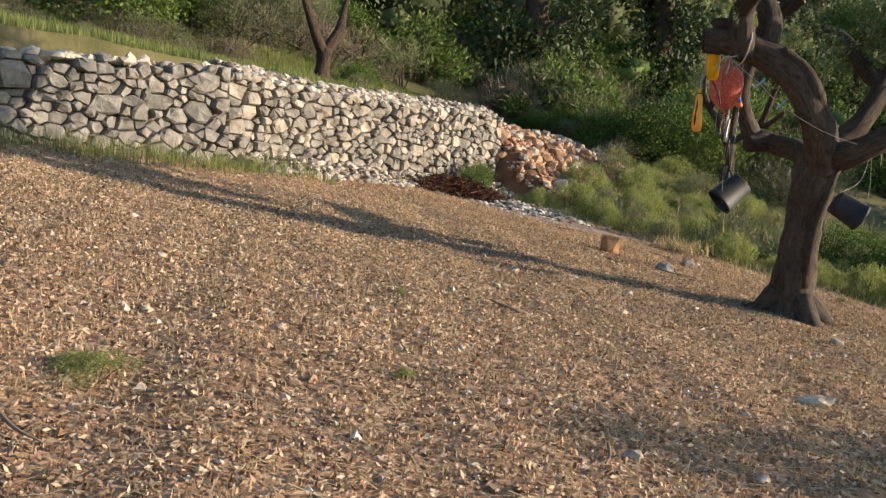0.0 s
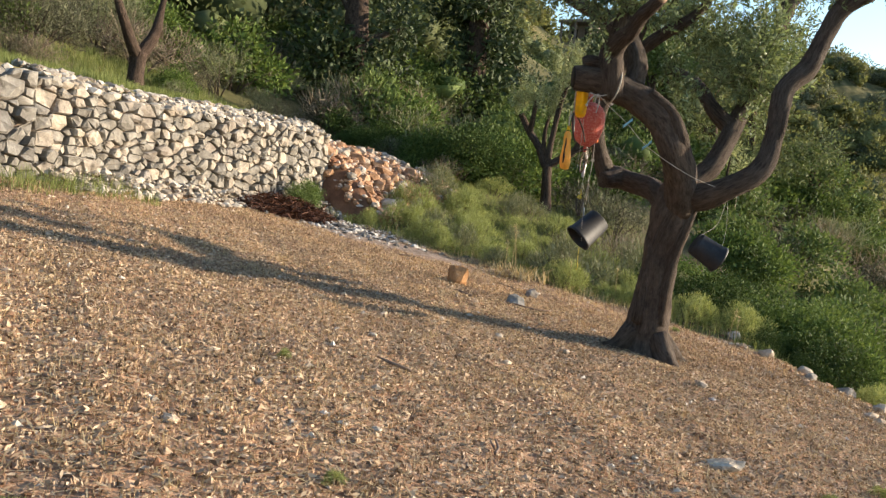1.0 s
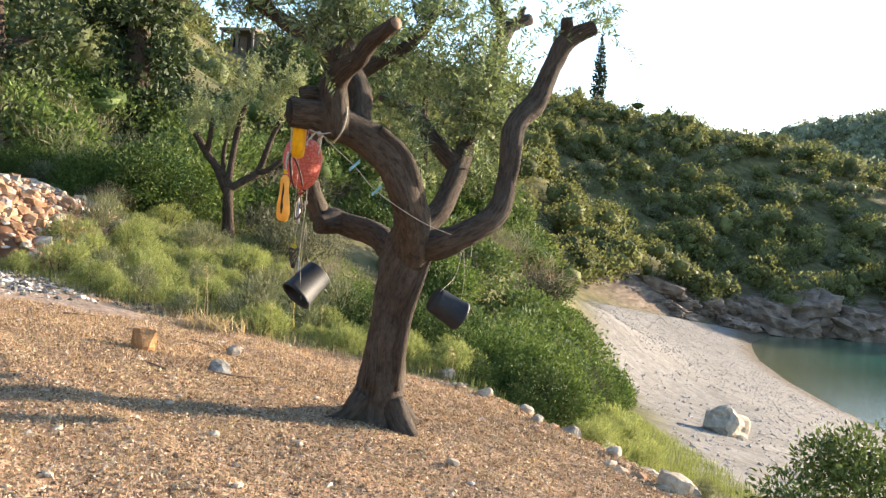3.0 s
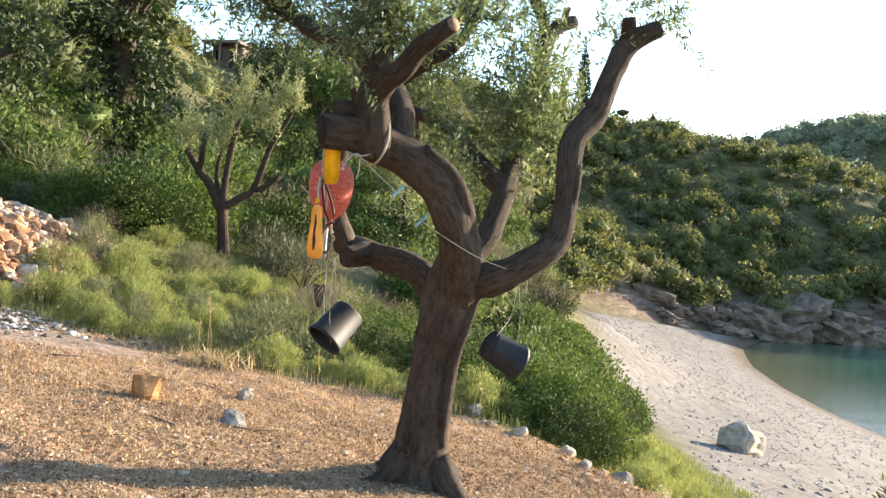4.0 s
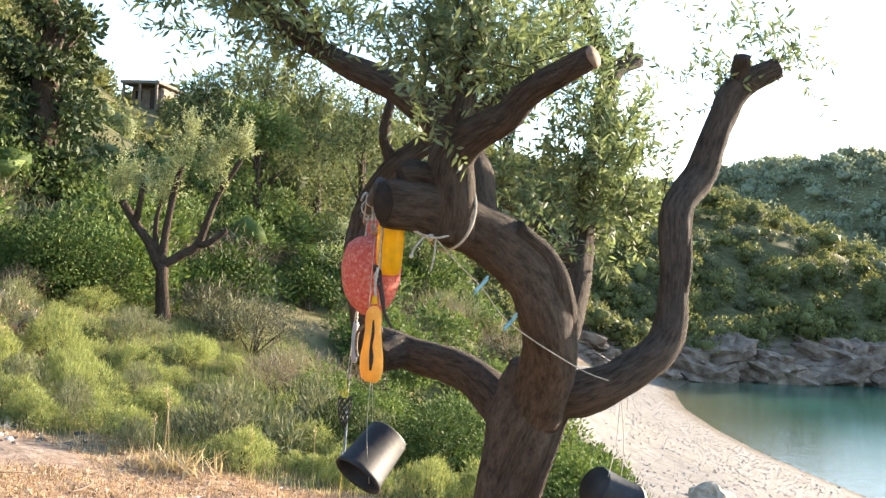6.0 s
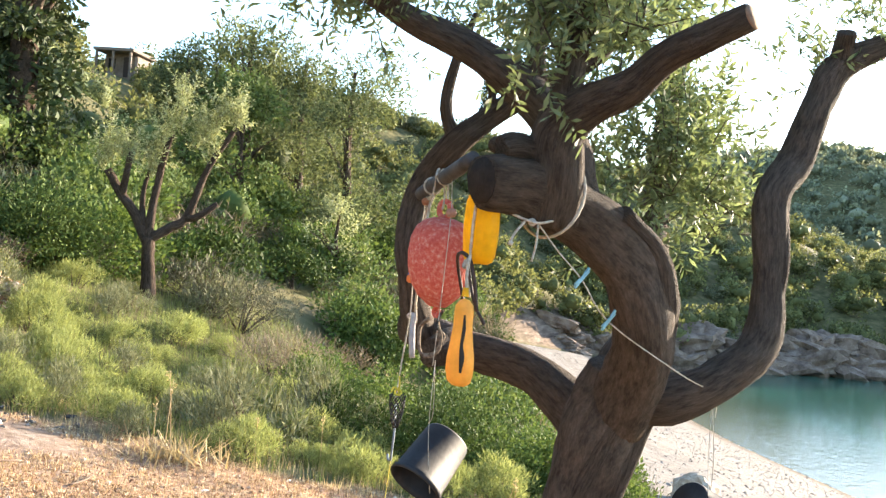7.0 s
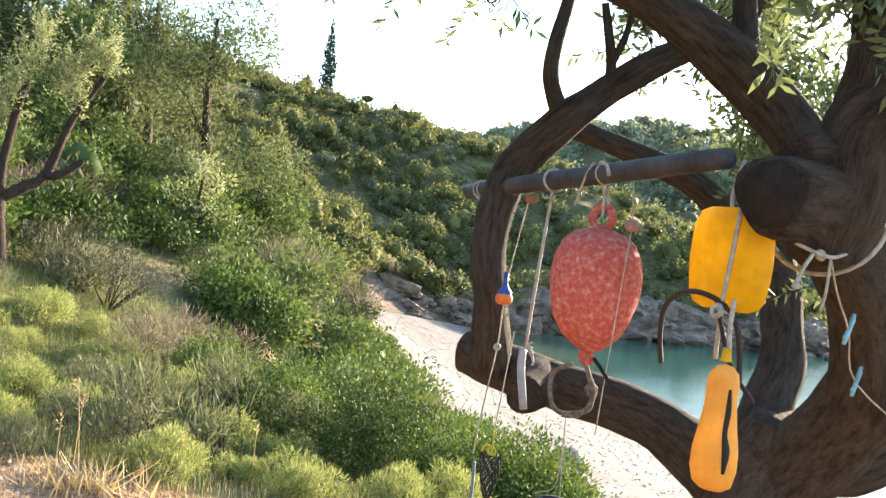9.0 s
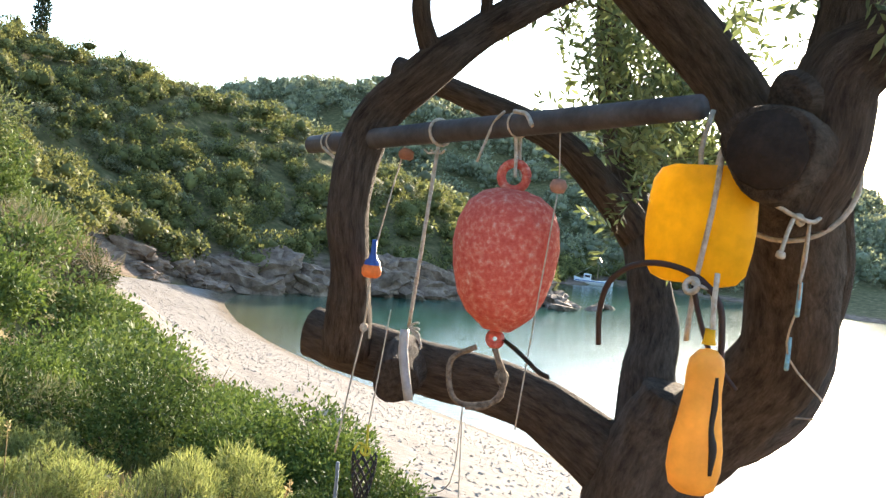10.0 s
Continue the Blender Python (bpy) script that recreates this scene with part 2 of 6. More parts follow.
def sheet(name, X, Y, Z, mat):
    h, w = X.shape
    me = bpy.data.meshes.new(name)
    me.vertices.add(h * w)
    me.vertices.foreach_set("co", np.stack([X, Y, Z], -1).astype(np.float32).ravel())
    i = (np.arange(h - 1)[:, None] * w + np.arange(w - 1)[None]).ravel()
    q = np.stack([i, i + 1, i + w + 1, i + w], -1).astype(np.int32)
    me.loops.add(q.size)
    me.loops.foreach_set("vertex_index", q.ravel())
    me.polygons.add(len(q))
    me.polygons.foreach_set("loop_start", np.arange(0, q.size, 4, dtype=np.int32))
    me.polygons.foreach_set("use_smooth", np.ones(len(q), bool))
    me.update(calc_edges=True)
    me.materials.append(mat)
    return new(name, me)


def cover(x, y):
    """What covers the ground: shingle, bare field, hill soil, ash, coast rock."""
    d, foot = foot_distance(x, y)
    w = 0.35 * wave(x, y, 1.7, 0.4) + 0.25 * wave(x, y, 4.1, 0.9)
    edge = np.interp(y, [3, 5, 9, 14, 20, 27], [2.6, 2.7, 3.8, 5.0, 5.2, 4.8])
    shingle = smooth(0.1, 1.0, -d + w) * smooth(-0.2, 1.0, x - edge + 0.6 * w) * smooth(4.5, 7.5, y + w)
    field = (1 - smooth(0.0, 0.9, rim(x, y) + 0.5 * w)) * (1 - smooth(3.4, 4.2, y + 0.25 * (x + 3) + 0.6 * w)) * smooth(-6.6, -6.4, x)
    ash = 0.85 * np.exp(-((x + 4.3) / 1.6) ** 2 - ((y - 3.0) / 0.9) ** 2) * (0.9 + 0.5 * w)
    rock = smooth(0.0, 0.6, d) * (1 - smooth(4.0, 7.0, d + 2 * w)) * smooth(66, 78, y)
    wet = (1 - smooth(0.6, 1.9, shore_x(y) - x + 0.5 * w)) * shingle
    return shingle, field, np.clip(ash, 0, 1), rock, wet


def ground_material():
    m, n, l, b = material("stony earth, shingle and hill soil", 0.95, 0.1)
    tc = n.new("ShaderNodeTexCoord")
    v = tc.outputs["Object"]

    def mask(name):
        a = n.new("ShaderNodeAttribute")
        a.attribute_name = name
        return a.outputs["Fac"]

    f1 = noise_node(n, l, v, 1.1, 5.0)
    f2 = noise_node(n, l, v, 14.0, 6.0, 0.7)
    f3 = noise_node(n, l, v, 55.0, 3.0, 0.7)
    soil = ramp(n, l, f2, [(0.3, (0.1, 0.055, 0.033)), (0.5, (0.31, 0.19, 0.115)), (0.68, (0.56, 0.4, 0.26))])
    soil = mix(n, l, ramp(n, l, f1, [(0.35, (0, 0, 0)), (0.65, (1, 1, 1))]), soil, mix(n, l, 0.4, soil, (0.34, 0.18, 0.1)))
    soil = mix(n, l, ramp(n, l, f3, [(0.6, (0, 0, 0)), (0.68, (1, 1, 1))]), soil, (0.5, 0.41, 0.28))
    vo = n.new("ShaderNodeTexVoronoi")
    vo.inputs["Scale"].default_value = 7.0
    l.new(v, vo.inputs["Vector"])
    big = noise_node(n, l, v, 0.35, 6.0, 0.7)
    sh = ramp(n, l, noise_node(n, l, v, 2.2, 8.0, 0.75), [(0.3, (0.125, 0.11, 0.096)), (0.5, (0.215, 0.196, 0.174)), (0.7, (0.31, 0.29, 0.262))])
    sh = mix(n, l, 0.5, sh, ramp(n, l, big, [(0.35, (0.6, 0.56, 0.5)), (0.6, (1, 1, 1))]), "MULTIPLY")
    sh = mix(n, l, 0.25, sh, ramp(n, l, vo.outputs["Distance"], [(0.0, (1, 1, 1)), (0.8, (0.3, 0.28, 0.26))]), "MULTIPLY")
    hs = ramp(n, l, noise_node(n, l, v, 0.9, 6.0), [(0.3, (0.05, 0.055, 0.02)), (0.55, (0.13, 0.115, 0.05)), (0.8, (0.24, 0.18, 0.1))])
    ashc = ramp(n, l, noise_node(n, l, v, 9.0, 6.0, 0.75), [(0.35, (0.06, 0.05, 0.042)), (0.5, (0.18, 0.155, 0.13)), (0.68, (0.35, 0.31, 0.265))])
    rk = ramp(n, l, noise_node(n, l, coords(n, l, (0.5, 0.5, 3.0)), 1.1, 7.0, 0.7), [(0.3, (0.055, 0.038, 0.028)), (0.52, (0.17, 0.12, 0.088)), (0.72, (0.33, 0.25, 0.19))])
    base = mix(n, l, mask("field"), hs, soil)
    base = mix(n, l, mask("ash"), base, ashc)
    base = mix(n, l, mask("shingle"), base, sh)
    base = mix(n, l, mask("rock"), base, rk)
    base = mix(n, l, mask("wet"), base, mix(n, l, 1.0, base, (0.62, 0.53, 0.4), "MULTIPLY"))
    l.new(base, b.inputs["Base Color"])
    bump(n, l, b, f2, 0.8, 0.03)
    return m


ground = tagged(sheet("ground", GX, GY, GZ, ground_material()), "stony reddish stubble field falling to a pale shingle beach", "ground", kind="structure")
for mask_name, values in zip(("shingle", "field", "ash", "rock", "wet"), cover(GX, GY)):
    ground.data.attributes.new(mask_name, "FLOAT", "POINT").data.foreach_set("value", values.astype(np.float32).ravel())


def water_material():
    m, n, l, b = material("clear green sea water", 0.09, 0.5)
    v = coords(n, l)
    at = n.new("ShaderNodeAttribute")
    at.attribute_name = "depth"
    f = noise_node(n, l, v, 0.09, 4.0)
    deep = ramp(n, l, f, [(0.35, (0.012, 0.06, 0.042)), (0.65, (0.028, 0.105, 0.076))])
    c = mix(n, l, ramp(n, l, at.outputs["Fac"], [(0.0, (0, 0, 0)), (0.25, (0.35, 0.35, 0.35)), (0.7, (1, 1, 1))]), (0.125, 0.125, 0.07), deep)
    l.new(c, b.inputs["Base Color"])
    w1 = noise_node(n, l, coords(n, l, (1.0, 1.6, 1.0)), 1.1, 5.0, 0.6)
    bump(n, l, b, w1, 0.9, 0.04)
    return m


sea_x, sea_y = np.meshgrid(np.concatenate([np.arange(14.0, 130, 1.5), [300, 2600]]), np.concatenate([[-2600.0, -200], np.arange(0, 130, 1.5), [300, 2600]]))
sea = tagged(sheet("sea_water", sea_x, sea_y, np.full(sea_x.shape, SEA), water_material()), "calm green sea water in the cove, sandy shallows at the beach", "water", kind="structure")
sea_depth = np.clip(np.minimum(sea_x - shore_x(sea_y), 4 - 2.0 * foot_distance(sea_x, sea_y)[0]) / 16.0, 0, 1)
sea.data.attributes.new("depth", "FLOAT", "POINT").data.foreach_set("value", sea_depth.astype(np.float32).ravel())


# ---- helpers for things ----
def part(name, bm, mat, parent=None, label="", smooth_faces=True):
    me = bpy.data.meshes.new(name)
    bm.to_mesh(me)
    bm.free()
    if smooth_faces:
        me.polygons.foreach_set("use_smooth", np.ones(len(me.polygons), bool))
    me.materials.append(mat)
    ob = new(name, me)
    if parent is not None:
        ob.parent = parent
    return tagged(ob, label)


def spline(points, per=6):
    """A smooth line through points of (x, y, z, radius)."""
    p = np.array(points, float)
    p = np.vstack([2 * p[0] - p[1], p, 2 * p[-1] - p[-2]])
    out = []
    for i in range(1, len(p) - 2):
        for u in np.linspace(0, 1, per, endpoint=False):
            a, b, c, d = p[i - 1], p[i], p[i + 1], p[i + 2]
            out.append(0.5 * ((2 * b) + (c - a) * u + (2 * a - 5 * b + 4 * c - d) * u * u + (3 * b - a - 3 * c + d) * u ** 3))
    out.append(p[-2])
    return np.array(out)


def tube(bm, points, sides=12, per=6, rough=0.0, seed=0.0, cap=True):
    """A tapered, knobbly tube through points of (x, y, z, radius)."""
    line = spline(points, per)
    rings, side, run = [], None, 0.0
    grain = bm.verts.layers.float_vector.get("grain") or bm.verts.layers.float_vector.new("grain")
    for i, (x, y, z, r) in enumerate(line):
        a, b = line[max(i - 1, 0)][:3], line[min(i + 1, len(line) - 1)][:3]
        t = Vector(b - a).normalized()
        run += float(np.linalg.norm(line[i][:3] - line[i - 1][:3])) if i else 0.0
        side = (side if side is not None else Vector((0.31, 0.82, 0.48))) - t * t.dot(side if side is not None else Vector((0.31, 0.82, 0.48)))
        side.normalize()
        up = t.cross(side)
        ring = []
        for k in range(sides):
            w = 2 * math.pi * k / sides
            d = side * math.cos(w) + up * math.sin(w)
            p = Vector((x, y, z))
            q = p + d * r
            k2 = 1 + rough * (noise.noise(q * 4.0 + Vector((seed, 0, 0))) * 1.1 + 0.7 * noise.noise(q * 11.0) + 0.5 * math.sin(3 * w + z * 5 + seed))
            v = bm.verts.new(p + d * r * k2)
            v[grain] = (math.cos(w) * 0.13 + seed, math.sin(w) * 0.13, run)
            ring.append(v)
        rings.append(ring)
    for r0, r1 in zip(rings, rings[1:]):
        for k in range(sides):
            bm.faces.new((r0[k], r0[(k + 1) % sides], r1[(k + 1) % sides], r1[k]))
    if cap:
        bm.faces.new(rings[0][::-1])
        bm.faces.new(rings[-1])
    return line


def blob(bm, radius, centre=(0, 0, 0), squash=(1, 1, 1), rough=0.25, seed=0, sub=2, turn=0.0, freq=1.6):
    """An irregular stone: a faceted ball pushed about by noise."""
    made = bmesh.ops.create_icosphere(bm, subdivisions=sub, radius=1.0)["verts"]
    rot = Euler((0.3 * math.sin(seed * 3.1), 0.3 * math.cos(seed * 1.7), turn)).to_matrix()
    for v in made:
        k = 1 + rough * noise.noise(v.co * freq + Vector((seed * 7.7, seed * 3.3, 0))) * 1.6
        c = Vector(v.co * k)
        c = Vector([math.copysign(abs(a) ** 0.75, a) for a in c])
        v.co = rot @ Vector((c.x * squash[0], c.y * squash[1], c.z * squash[2])) * radius + Vector(centre)
    return made


def empty(name, at=(0, 0, 0), rz=0.0):
    e = new(name)
    e.matrix_world = pose(*at, 0, 0, rz)
    return e


def leaf_cloud(name, centres, radii, count, size, mat, seed=1, aspect=0.35, shell=0.5, up=0.3, fold=0.0):
    """Many small leaves in clumps, each leaf a pointed blade of four corners."""
    rng = np.random.default_rng(seed)
    centres, radii = np.array(centres, float), np.array(radii, float)
    if radii.ndim == 1:
        radii = np.repeat(radii[:, None], 3, 1)
    weight = (radii.prod(1)) ** (2 / 3)
    pick = rng.choice(len(centres), count, p=weight / weight.sum())
    d = rng.normal(size=(count, 3))
    d /= np.linalg.norm(d, axis=1)[:, None]
    rad = (shell + (1 - shell) * rng.random(count) ** 0.6) * (1 + 0.25 * np.sin(d[:, 0] * 5 + pick) * np.cos(d[:, 1] * 4 + pick))
    p = centres[pick] + d * radii[pick] * rad[:, None]
    a = d + rng.normal(size=(count, 3)) * 0.8 + np.array([0, 0, up])
    a /= np.linalg.norm(a, axis=1)[:, None]
    b = np.cross(a, rng.normal(size=(count, 3)))
    b /= np.linalg.norm(b, axis=1)[:, None]
    s = size * (0.6 + 0.8 * rng.random(count))[:, None]
    co = np.stack([p, p + a * s * 0.5 + b * s * aspect * 0.5, p + a * s, p + a * s * 0.5 - b * s * aspect * 0.5], 1)
    return quads(name, co, mat)


def quads(name, co, mat):
    """One mesh from corners of shape (n, 4, 3)."""
    n = len(co)
    me = bpy.data.meshes.new(name)
    me.vertices.add(n * 4)
    me.vertices.foreach_set("co", co.astype(np.float32).ravel())
    me.loops.add(n * 4)
    me.loops.foreach_set("vertex_index", np.arange(n * 4, dtype=np.int32))
    me.polygons.add(n)
    me.polygons.foreach_set("loop_start", np.arange(0, n * 4, 4, dtype=np.int32))
    me.update(calc_edges=True)
    me.materials.append(mat)
    return new(name, me)


def under(ob, parent):
    ob.parent = parent
    return ob


# ---- the large olive tree ----
M_DARKCUT = noisy("old blackened wood end", [(0.3, (0.014, 0.01, 0.008)), (0.6, (0.035, 0.026, 0.02)), (0.8, (0.08, 0.055, 0.042))], 14.0, 0.9)


def limb(name, lines, mat, parent, sides=14, rough=0.1, seed=0.0, cut=False, label="", cut_mat=None):
    bm = bmesh.new()
    for k, pts in enumerate(lines):
        tube(bm, pts, sides, 6, rough, seed + k)
    ob = part(name, bm, mat, parent, label)
    if cut:
        p, q = np.array(lines[0][-1]), np.array(lines[0][-2])
        t = (p - q)[:3] / np.linalg.norm((p - q)[:3])
        bm = bmesh.new()
        tube(bm, [(*(p[:3] - t * 0.004), p[3] * 0.9), (*(p[:3] + t * 0.006), p[3] * 0.86)], 12, 1, 0.05)
        part("cut_face", bm, cut_mat or M_CUT, ob, "sawn end of the limb")
    return ob


olive = tagged(empty("olive_tree"), "gnarled pruned olive tree with thick cut limbs", "tree")
limb("trunk", [
    [(-0.155, 0.04, -0.3, 0.35), (-0.155, 0.02, -0.02, 0.255), (-0.135, 0.0, 0.17, 0.188), (-0.115, -0.035, 0.45, 0.155), (-0.081, -0.085, 0.87, 0.147), (-0.03, -0.13, 1.17, 0.162), (0.03, -0.17, 1.36, 0.168), (0.045, -0.2, 1.48, 0.14)],
    [(-0.03, -0.1, 0.2, 0.09), (0.07, -0.18, 0.04, 0.085), (0.19, -0.28, -0.06, 0.04)],
    [(-0.24, -0.08, 0.22, 0.09), (-0.35, -0.15, 0.08, 0.075), (-0.5, -0.2, 0.05, 0.03)],
    [(-0.1, 0.15, 0.2, 0.1), (0.05, 0.3, 0.0, 0.08), (0.15, 0.4, -0.08, 0.03)],
    [(-0.22, 0.12, 0.2, 0.1), (-0.36, 0.22, 0.05, 0.07), (-0.45, 0.3, 0.0, 0.03)],
    [(-0.19, -0.14, 0.3, 0.06), (-0.16, -0.16, 0.75, 0.05), (-0.02, -0.25, 1.2, 0.05), (0.05, -0.3, 1.42, 0.04)],
    [(-0.03, -0.1, 0.3, 0.055), (0.02, -0.16, 0.8, 0.05), (0.1, -0.2, 1.15, 0.05), (0.17, -0.24, 1.34, 0.04)],
], M_BARK, olive, 26, 0.12, 1.0)
limb("limb", [[(0.035, -0.17, 1.28, 0.14), (0.036, -0.38, 1.5, 0.128), (-0.01, -0.565, 1.7, 0.125), (-0.109, -0.625, 1.915, 0.12), (-0.3, -0.72, 2.055, 0.113), (-0.46, -0.8, 2.125, 0.11), (-0.594, -0.89, 2.165, 0.102), (-0.735, -0.96, 2.16, 0.088)],
              [(0.09, -0.5, 1.62, 0.05), (0.03, -0.62, 1.8, 0.06), (-0.05, -0.69, 1.98, 0.05), (-0.2, -0.77, 2.1, 0.04)],
              [(-0.55, -0.88, 2.27, 0.05), (-0.63, -0.93, 2.28, 0.05), (-0.68, -0.95, 2.27, 0.04)]], M_BARK, olive, 22, 0.12, 2.0, True, "thick limb ending in a dark sawn knob", M_DARKCUT)
limb("limb", [[(-0.478, -0.83, 2.06, 0.1), (-0.477, -0.89, 2.21, 0.094), (-0.482, -0.915, 2.34, 0.09), (-0.43, -0.985, 2.415, 0.072), (-0.31, -1.125, 2.485, 0.055), (-0.23, -1.225, 2.57, 0.048), (-0.075, -1.415, 2.655, 0.041)],
              [(-0.485, -0.91, 2.32, 0.068), (-0.46, -0.9, 2.53, 0.055), (-0.42, -0.84, 2.8, 0.042), (-0.36, -0.78, 3.1, 0.03), (-0.3, -0.7, 3.4, 0.016)]], M_BARK, olive, 18, 0.11, 3.0, True)
limb("limb", [[(-0.34, -0.7, 2.14, 0.085), (-0.36, -0.57, 2.34, 0.082), (-0.47, -0.445, 2.525, 0.08), (-0.7, -0.305, 2.71, 0.068), (-1.008, -0.17, 2.865, 0.052), (-1.35, -0.085, 3.09, 0.038), (-1.7, -0.03, 3.32, 0.02)],
              [(-0.47, -0.43, 2.54, 0.045), (-0.48, -0.39, 2.75, 0.034), (-0.5, -0.36, 3.0, 0.028), (-0.5, -0.3, 3.3, 0.015)],
              [(-1.0, -0.17, 2.86, 0.022), (-1.1, -0.3, 3.0, 0.016), (-1.2, -0.45, 3.1, 0.008)]], M_BARK, olive, 16, 0.11, 4.0)
limb("limb", [[(0.05, -0.2, 1.34, 0.125), (0.25, -0.285, 1.385, 0.104), (0.41, -0.31, 1.47, 0.092), (0.605, -0.25, 1.625, 0.083), (0.67, -0.16, 1.9, 0.072), (0.7, -0.06, 2.25, 0.078), (0.85, 0.03, 2.45, 0.079), (0.94, 0.045, 2.71, 0.068), (1.03, 0.05, 2.9, 0.074), (1.22, 0.045, 3.01, 0.055)],
              [(1.03, 0.05, 2.88, 0.055), (1.02, 0.01, 2.97, 0.047), (1.01, -0.03, 3.04, 0.042)],
              [(0.66, -0.2, 1.68, 0.05), (0.72, -0.18, 1.95, 0.03), (0.74, -0.1, 2.2, 0.03), (0.8, 0.0, 2.36, 0.03)]], M_BARK, olive, 18, 0.12, 6.0, True)
limb("limb", [[(-0.03, -0.06, 1.2, 0.115), (-0.24, 0.23, 1.38, 0.094), (-0.52, 0.46, 1.445, 0.09), (-0.7, 0.63, 1.483, 0.092), (-0.79, 0.745, 1.51, 0.085)],
              [(-0.56, 0.5, 1.46, 0.085), (-0.64, 0.4, 1.44, 0.082), (-0.71, 0.3, 1.425, 0.07)]], M_BARK, olive, 18, 0.12, 7.0, True, "low limb ending in a sawn log end")
limb("limb", [[(-0.75, 0.56, 1.48, 0.085), (-0.82, 0.46, 1.72, 0.064), (-0.855, 0.465, 1.97, 0.065), (-0.8, 0.475, 2.22, 0.067), (-0.67, 0.335, 2.42, 0.064), (-0.526, 0.315, 2.545, 0.057), (-0.36, 0.265, 2.675, 0.054), (-0.07, 0.21, 2.86, 0.04), (0.08, 0.22, 3.1, 0.025)],
              [(-0.665, 0.325, 2.4, 0.042), (-0.735, 0.35, 2.58, 0.03), (-0.7, 0.37, 2.82, 0.024), (-0.62, 0.42, 3.05, 0.014)],
              [(-0.52, 0.31, 2.55, 0.024), (-0.53, 0.3, 2.66, 0.02), (-0.59, 0.28, 2.85, 0.014)],
              [(-0.53, 0.3, 2.64, 0.016), (-0.49, 0.29, 2.75, 0.013), (-0.47, 0.27, 2.9, 0.01)]], M_BARK, olive, 16, 0.11, 8.0)
limb("limb", [[(0.0, -0.12, 1.3, 0.12), (0.096, 0.007, 1.48, 0.094), (0.225, 0.12, 1.65, 0.08), (0.3, 0.27, 1.88, 0.079), (0.355, 0.446, 2.11, 0.074), (0.439, 0.66, 2.43, 0.065), (0.522, 0.82, 2.71, 0.063), (0.58, 0.93, 3.02, 0.058), (0.66, 1.0, 3.17, 0.054), (0.81, 1.085, 3.25, 0.046)],
              [(0.58, 0.93, 3.0, 0.052), (0.57, 0.95, 3.2, 0.046), (0.46, 0.94, 3.42, 0.04), (0.36, 0.92, 3.62, 0.03)],
              [(0.31, 0.33, 1.95, 0.075), (0.15, 0.345, 2.09, 0.062), (0.0, 0.5, 2.275, 0.054), (-0.14, 0.8, 2.4, 0.049), (-0.37, 1.1, 2.515, 0.047)],
              [(0.72, 1.03, 3.2, 0.03), (0.74, 1.04, 3.3, 0.024), (0.76, 1.05, 3.34, 0.018)]], M_BARK, olive, 16, 0.11, 9.0, True)


def sprays(name, anchors, mat, parent, count, length, leaf, seed, drop=0.0, width=0.27):
    """Leafy shoots: thin twigs from the anchors with pairs of narrow leaves along them."""
    rng = np.random.default_rng(seed)
    anchors = np.array(anchors, float)
    leaves, bm = [], bmesh.new()
    for k in range(count):
        a = anchors[rng.integers(len(anchors))]
        p = a[:3] + rng.normal(size=3) * a[3] * 0.45
        d = rng.normal(size=3) * 0.6 + np.array([0, 0, 0.75 - drop]) + (p - a[:3]) * 1.5
        d /= np.linalg.norm(d)
        size = length * (0.5 + 0.9 * rng.random())
        q = p + d * size + np.array([0, 0, -drop * size * 0.5])
        if k % 3 == 0:
            tube(bm, [(*p, 0.0035), (*((p + q) / 2 + d * 0.01), 0.0025), (*q, 0.001)], 3, 1, 0, 0, False)
        n = int(size / (leaf * 0.42)) + 2
        for i in range(n):
            u = (i + 0.5) / n
            c = p + (q - p) * u
            for s in (-1, 1):
                o = np.cross(d, rng.normal(size=3))
                o /= np.linalg.norm(o)
                t = d * 0.6 + o * 0.9 * s
                t /= np.linalg.norm(t)
                w = np.cross(t, rng.normal(size=3))
                w /= np.linalg.norm(w)
                ll = leaf * (0.6 + 0.6 * rng.random())
                leaves.append((c, c + t * ll * 0.5 + w * ll * width * 0.5, c + t * ll, c + t * ll * 0.5 - w * ll * width * 0.5))
    ob = under(quads(name, np.array(leaves), mat), parent)
    part("twig", bm, M_BARK, ob)["kind"] = "stuff"
    return ob


def clusters(lines, r):
    return [(*p, r) for p in lines]


sprays("foliage", clusters([(-0.5, -0.85, 2.75), (-0.45, -0.8, 2.95), (-0.35, -0.9, 2.7), (-0.4, -0.65, 3.1), (-0.55, -0.95, 2.62)], 0.17), M_OLIVE, olive, 200, 0.26, 0.058, 11)
sprays("foliage", clusters([(0.4, 0.4, 2.2), (0.48, 0.35, 2.4), (0.36, 0.3, 2.5), (0.5, 0.45, 2.1), (0.58, 0.55, 2.55), (0.42, 0.55, 2.75), (0.25, 0.45, 2.4), (0.65, 0.4, 2.3)], 0.2), M_OLIVE, olive, 250, 0.26, 0.06, 12)
sprays("foliage", clusters([(-1.2, -0.05, 3.08), (-1.5, 0.1, 3.15), (-1.1, -0.2, 3.0), (-1.7, 0.0, 3.3), (-1.1, 0.25, 3.15), (-1.35, -0.25, 3.1)], 0.24), M_OLIVE, olive, 250, 0.28, 0.056, 13, 0.35)
sprays("foliage", clusters([(1.0, 0.08, 3.1), (1.15, 0.05, 3.12), (1.25, 0.05, 3.0), (0.9, 0.1, 2.85)], 0.12), M_OLIVE, olive, 38, 0.3, 0.056, 14)
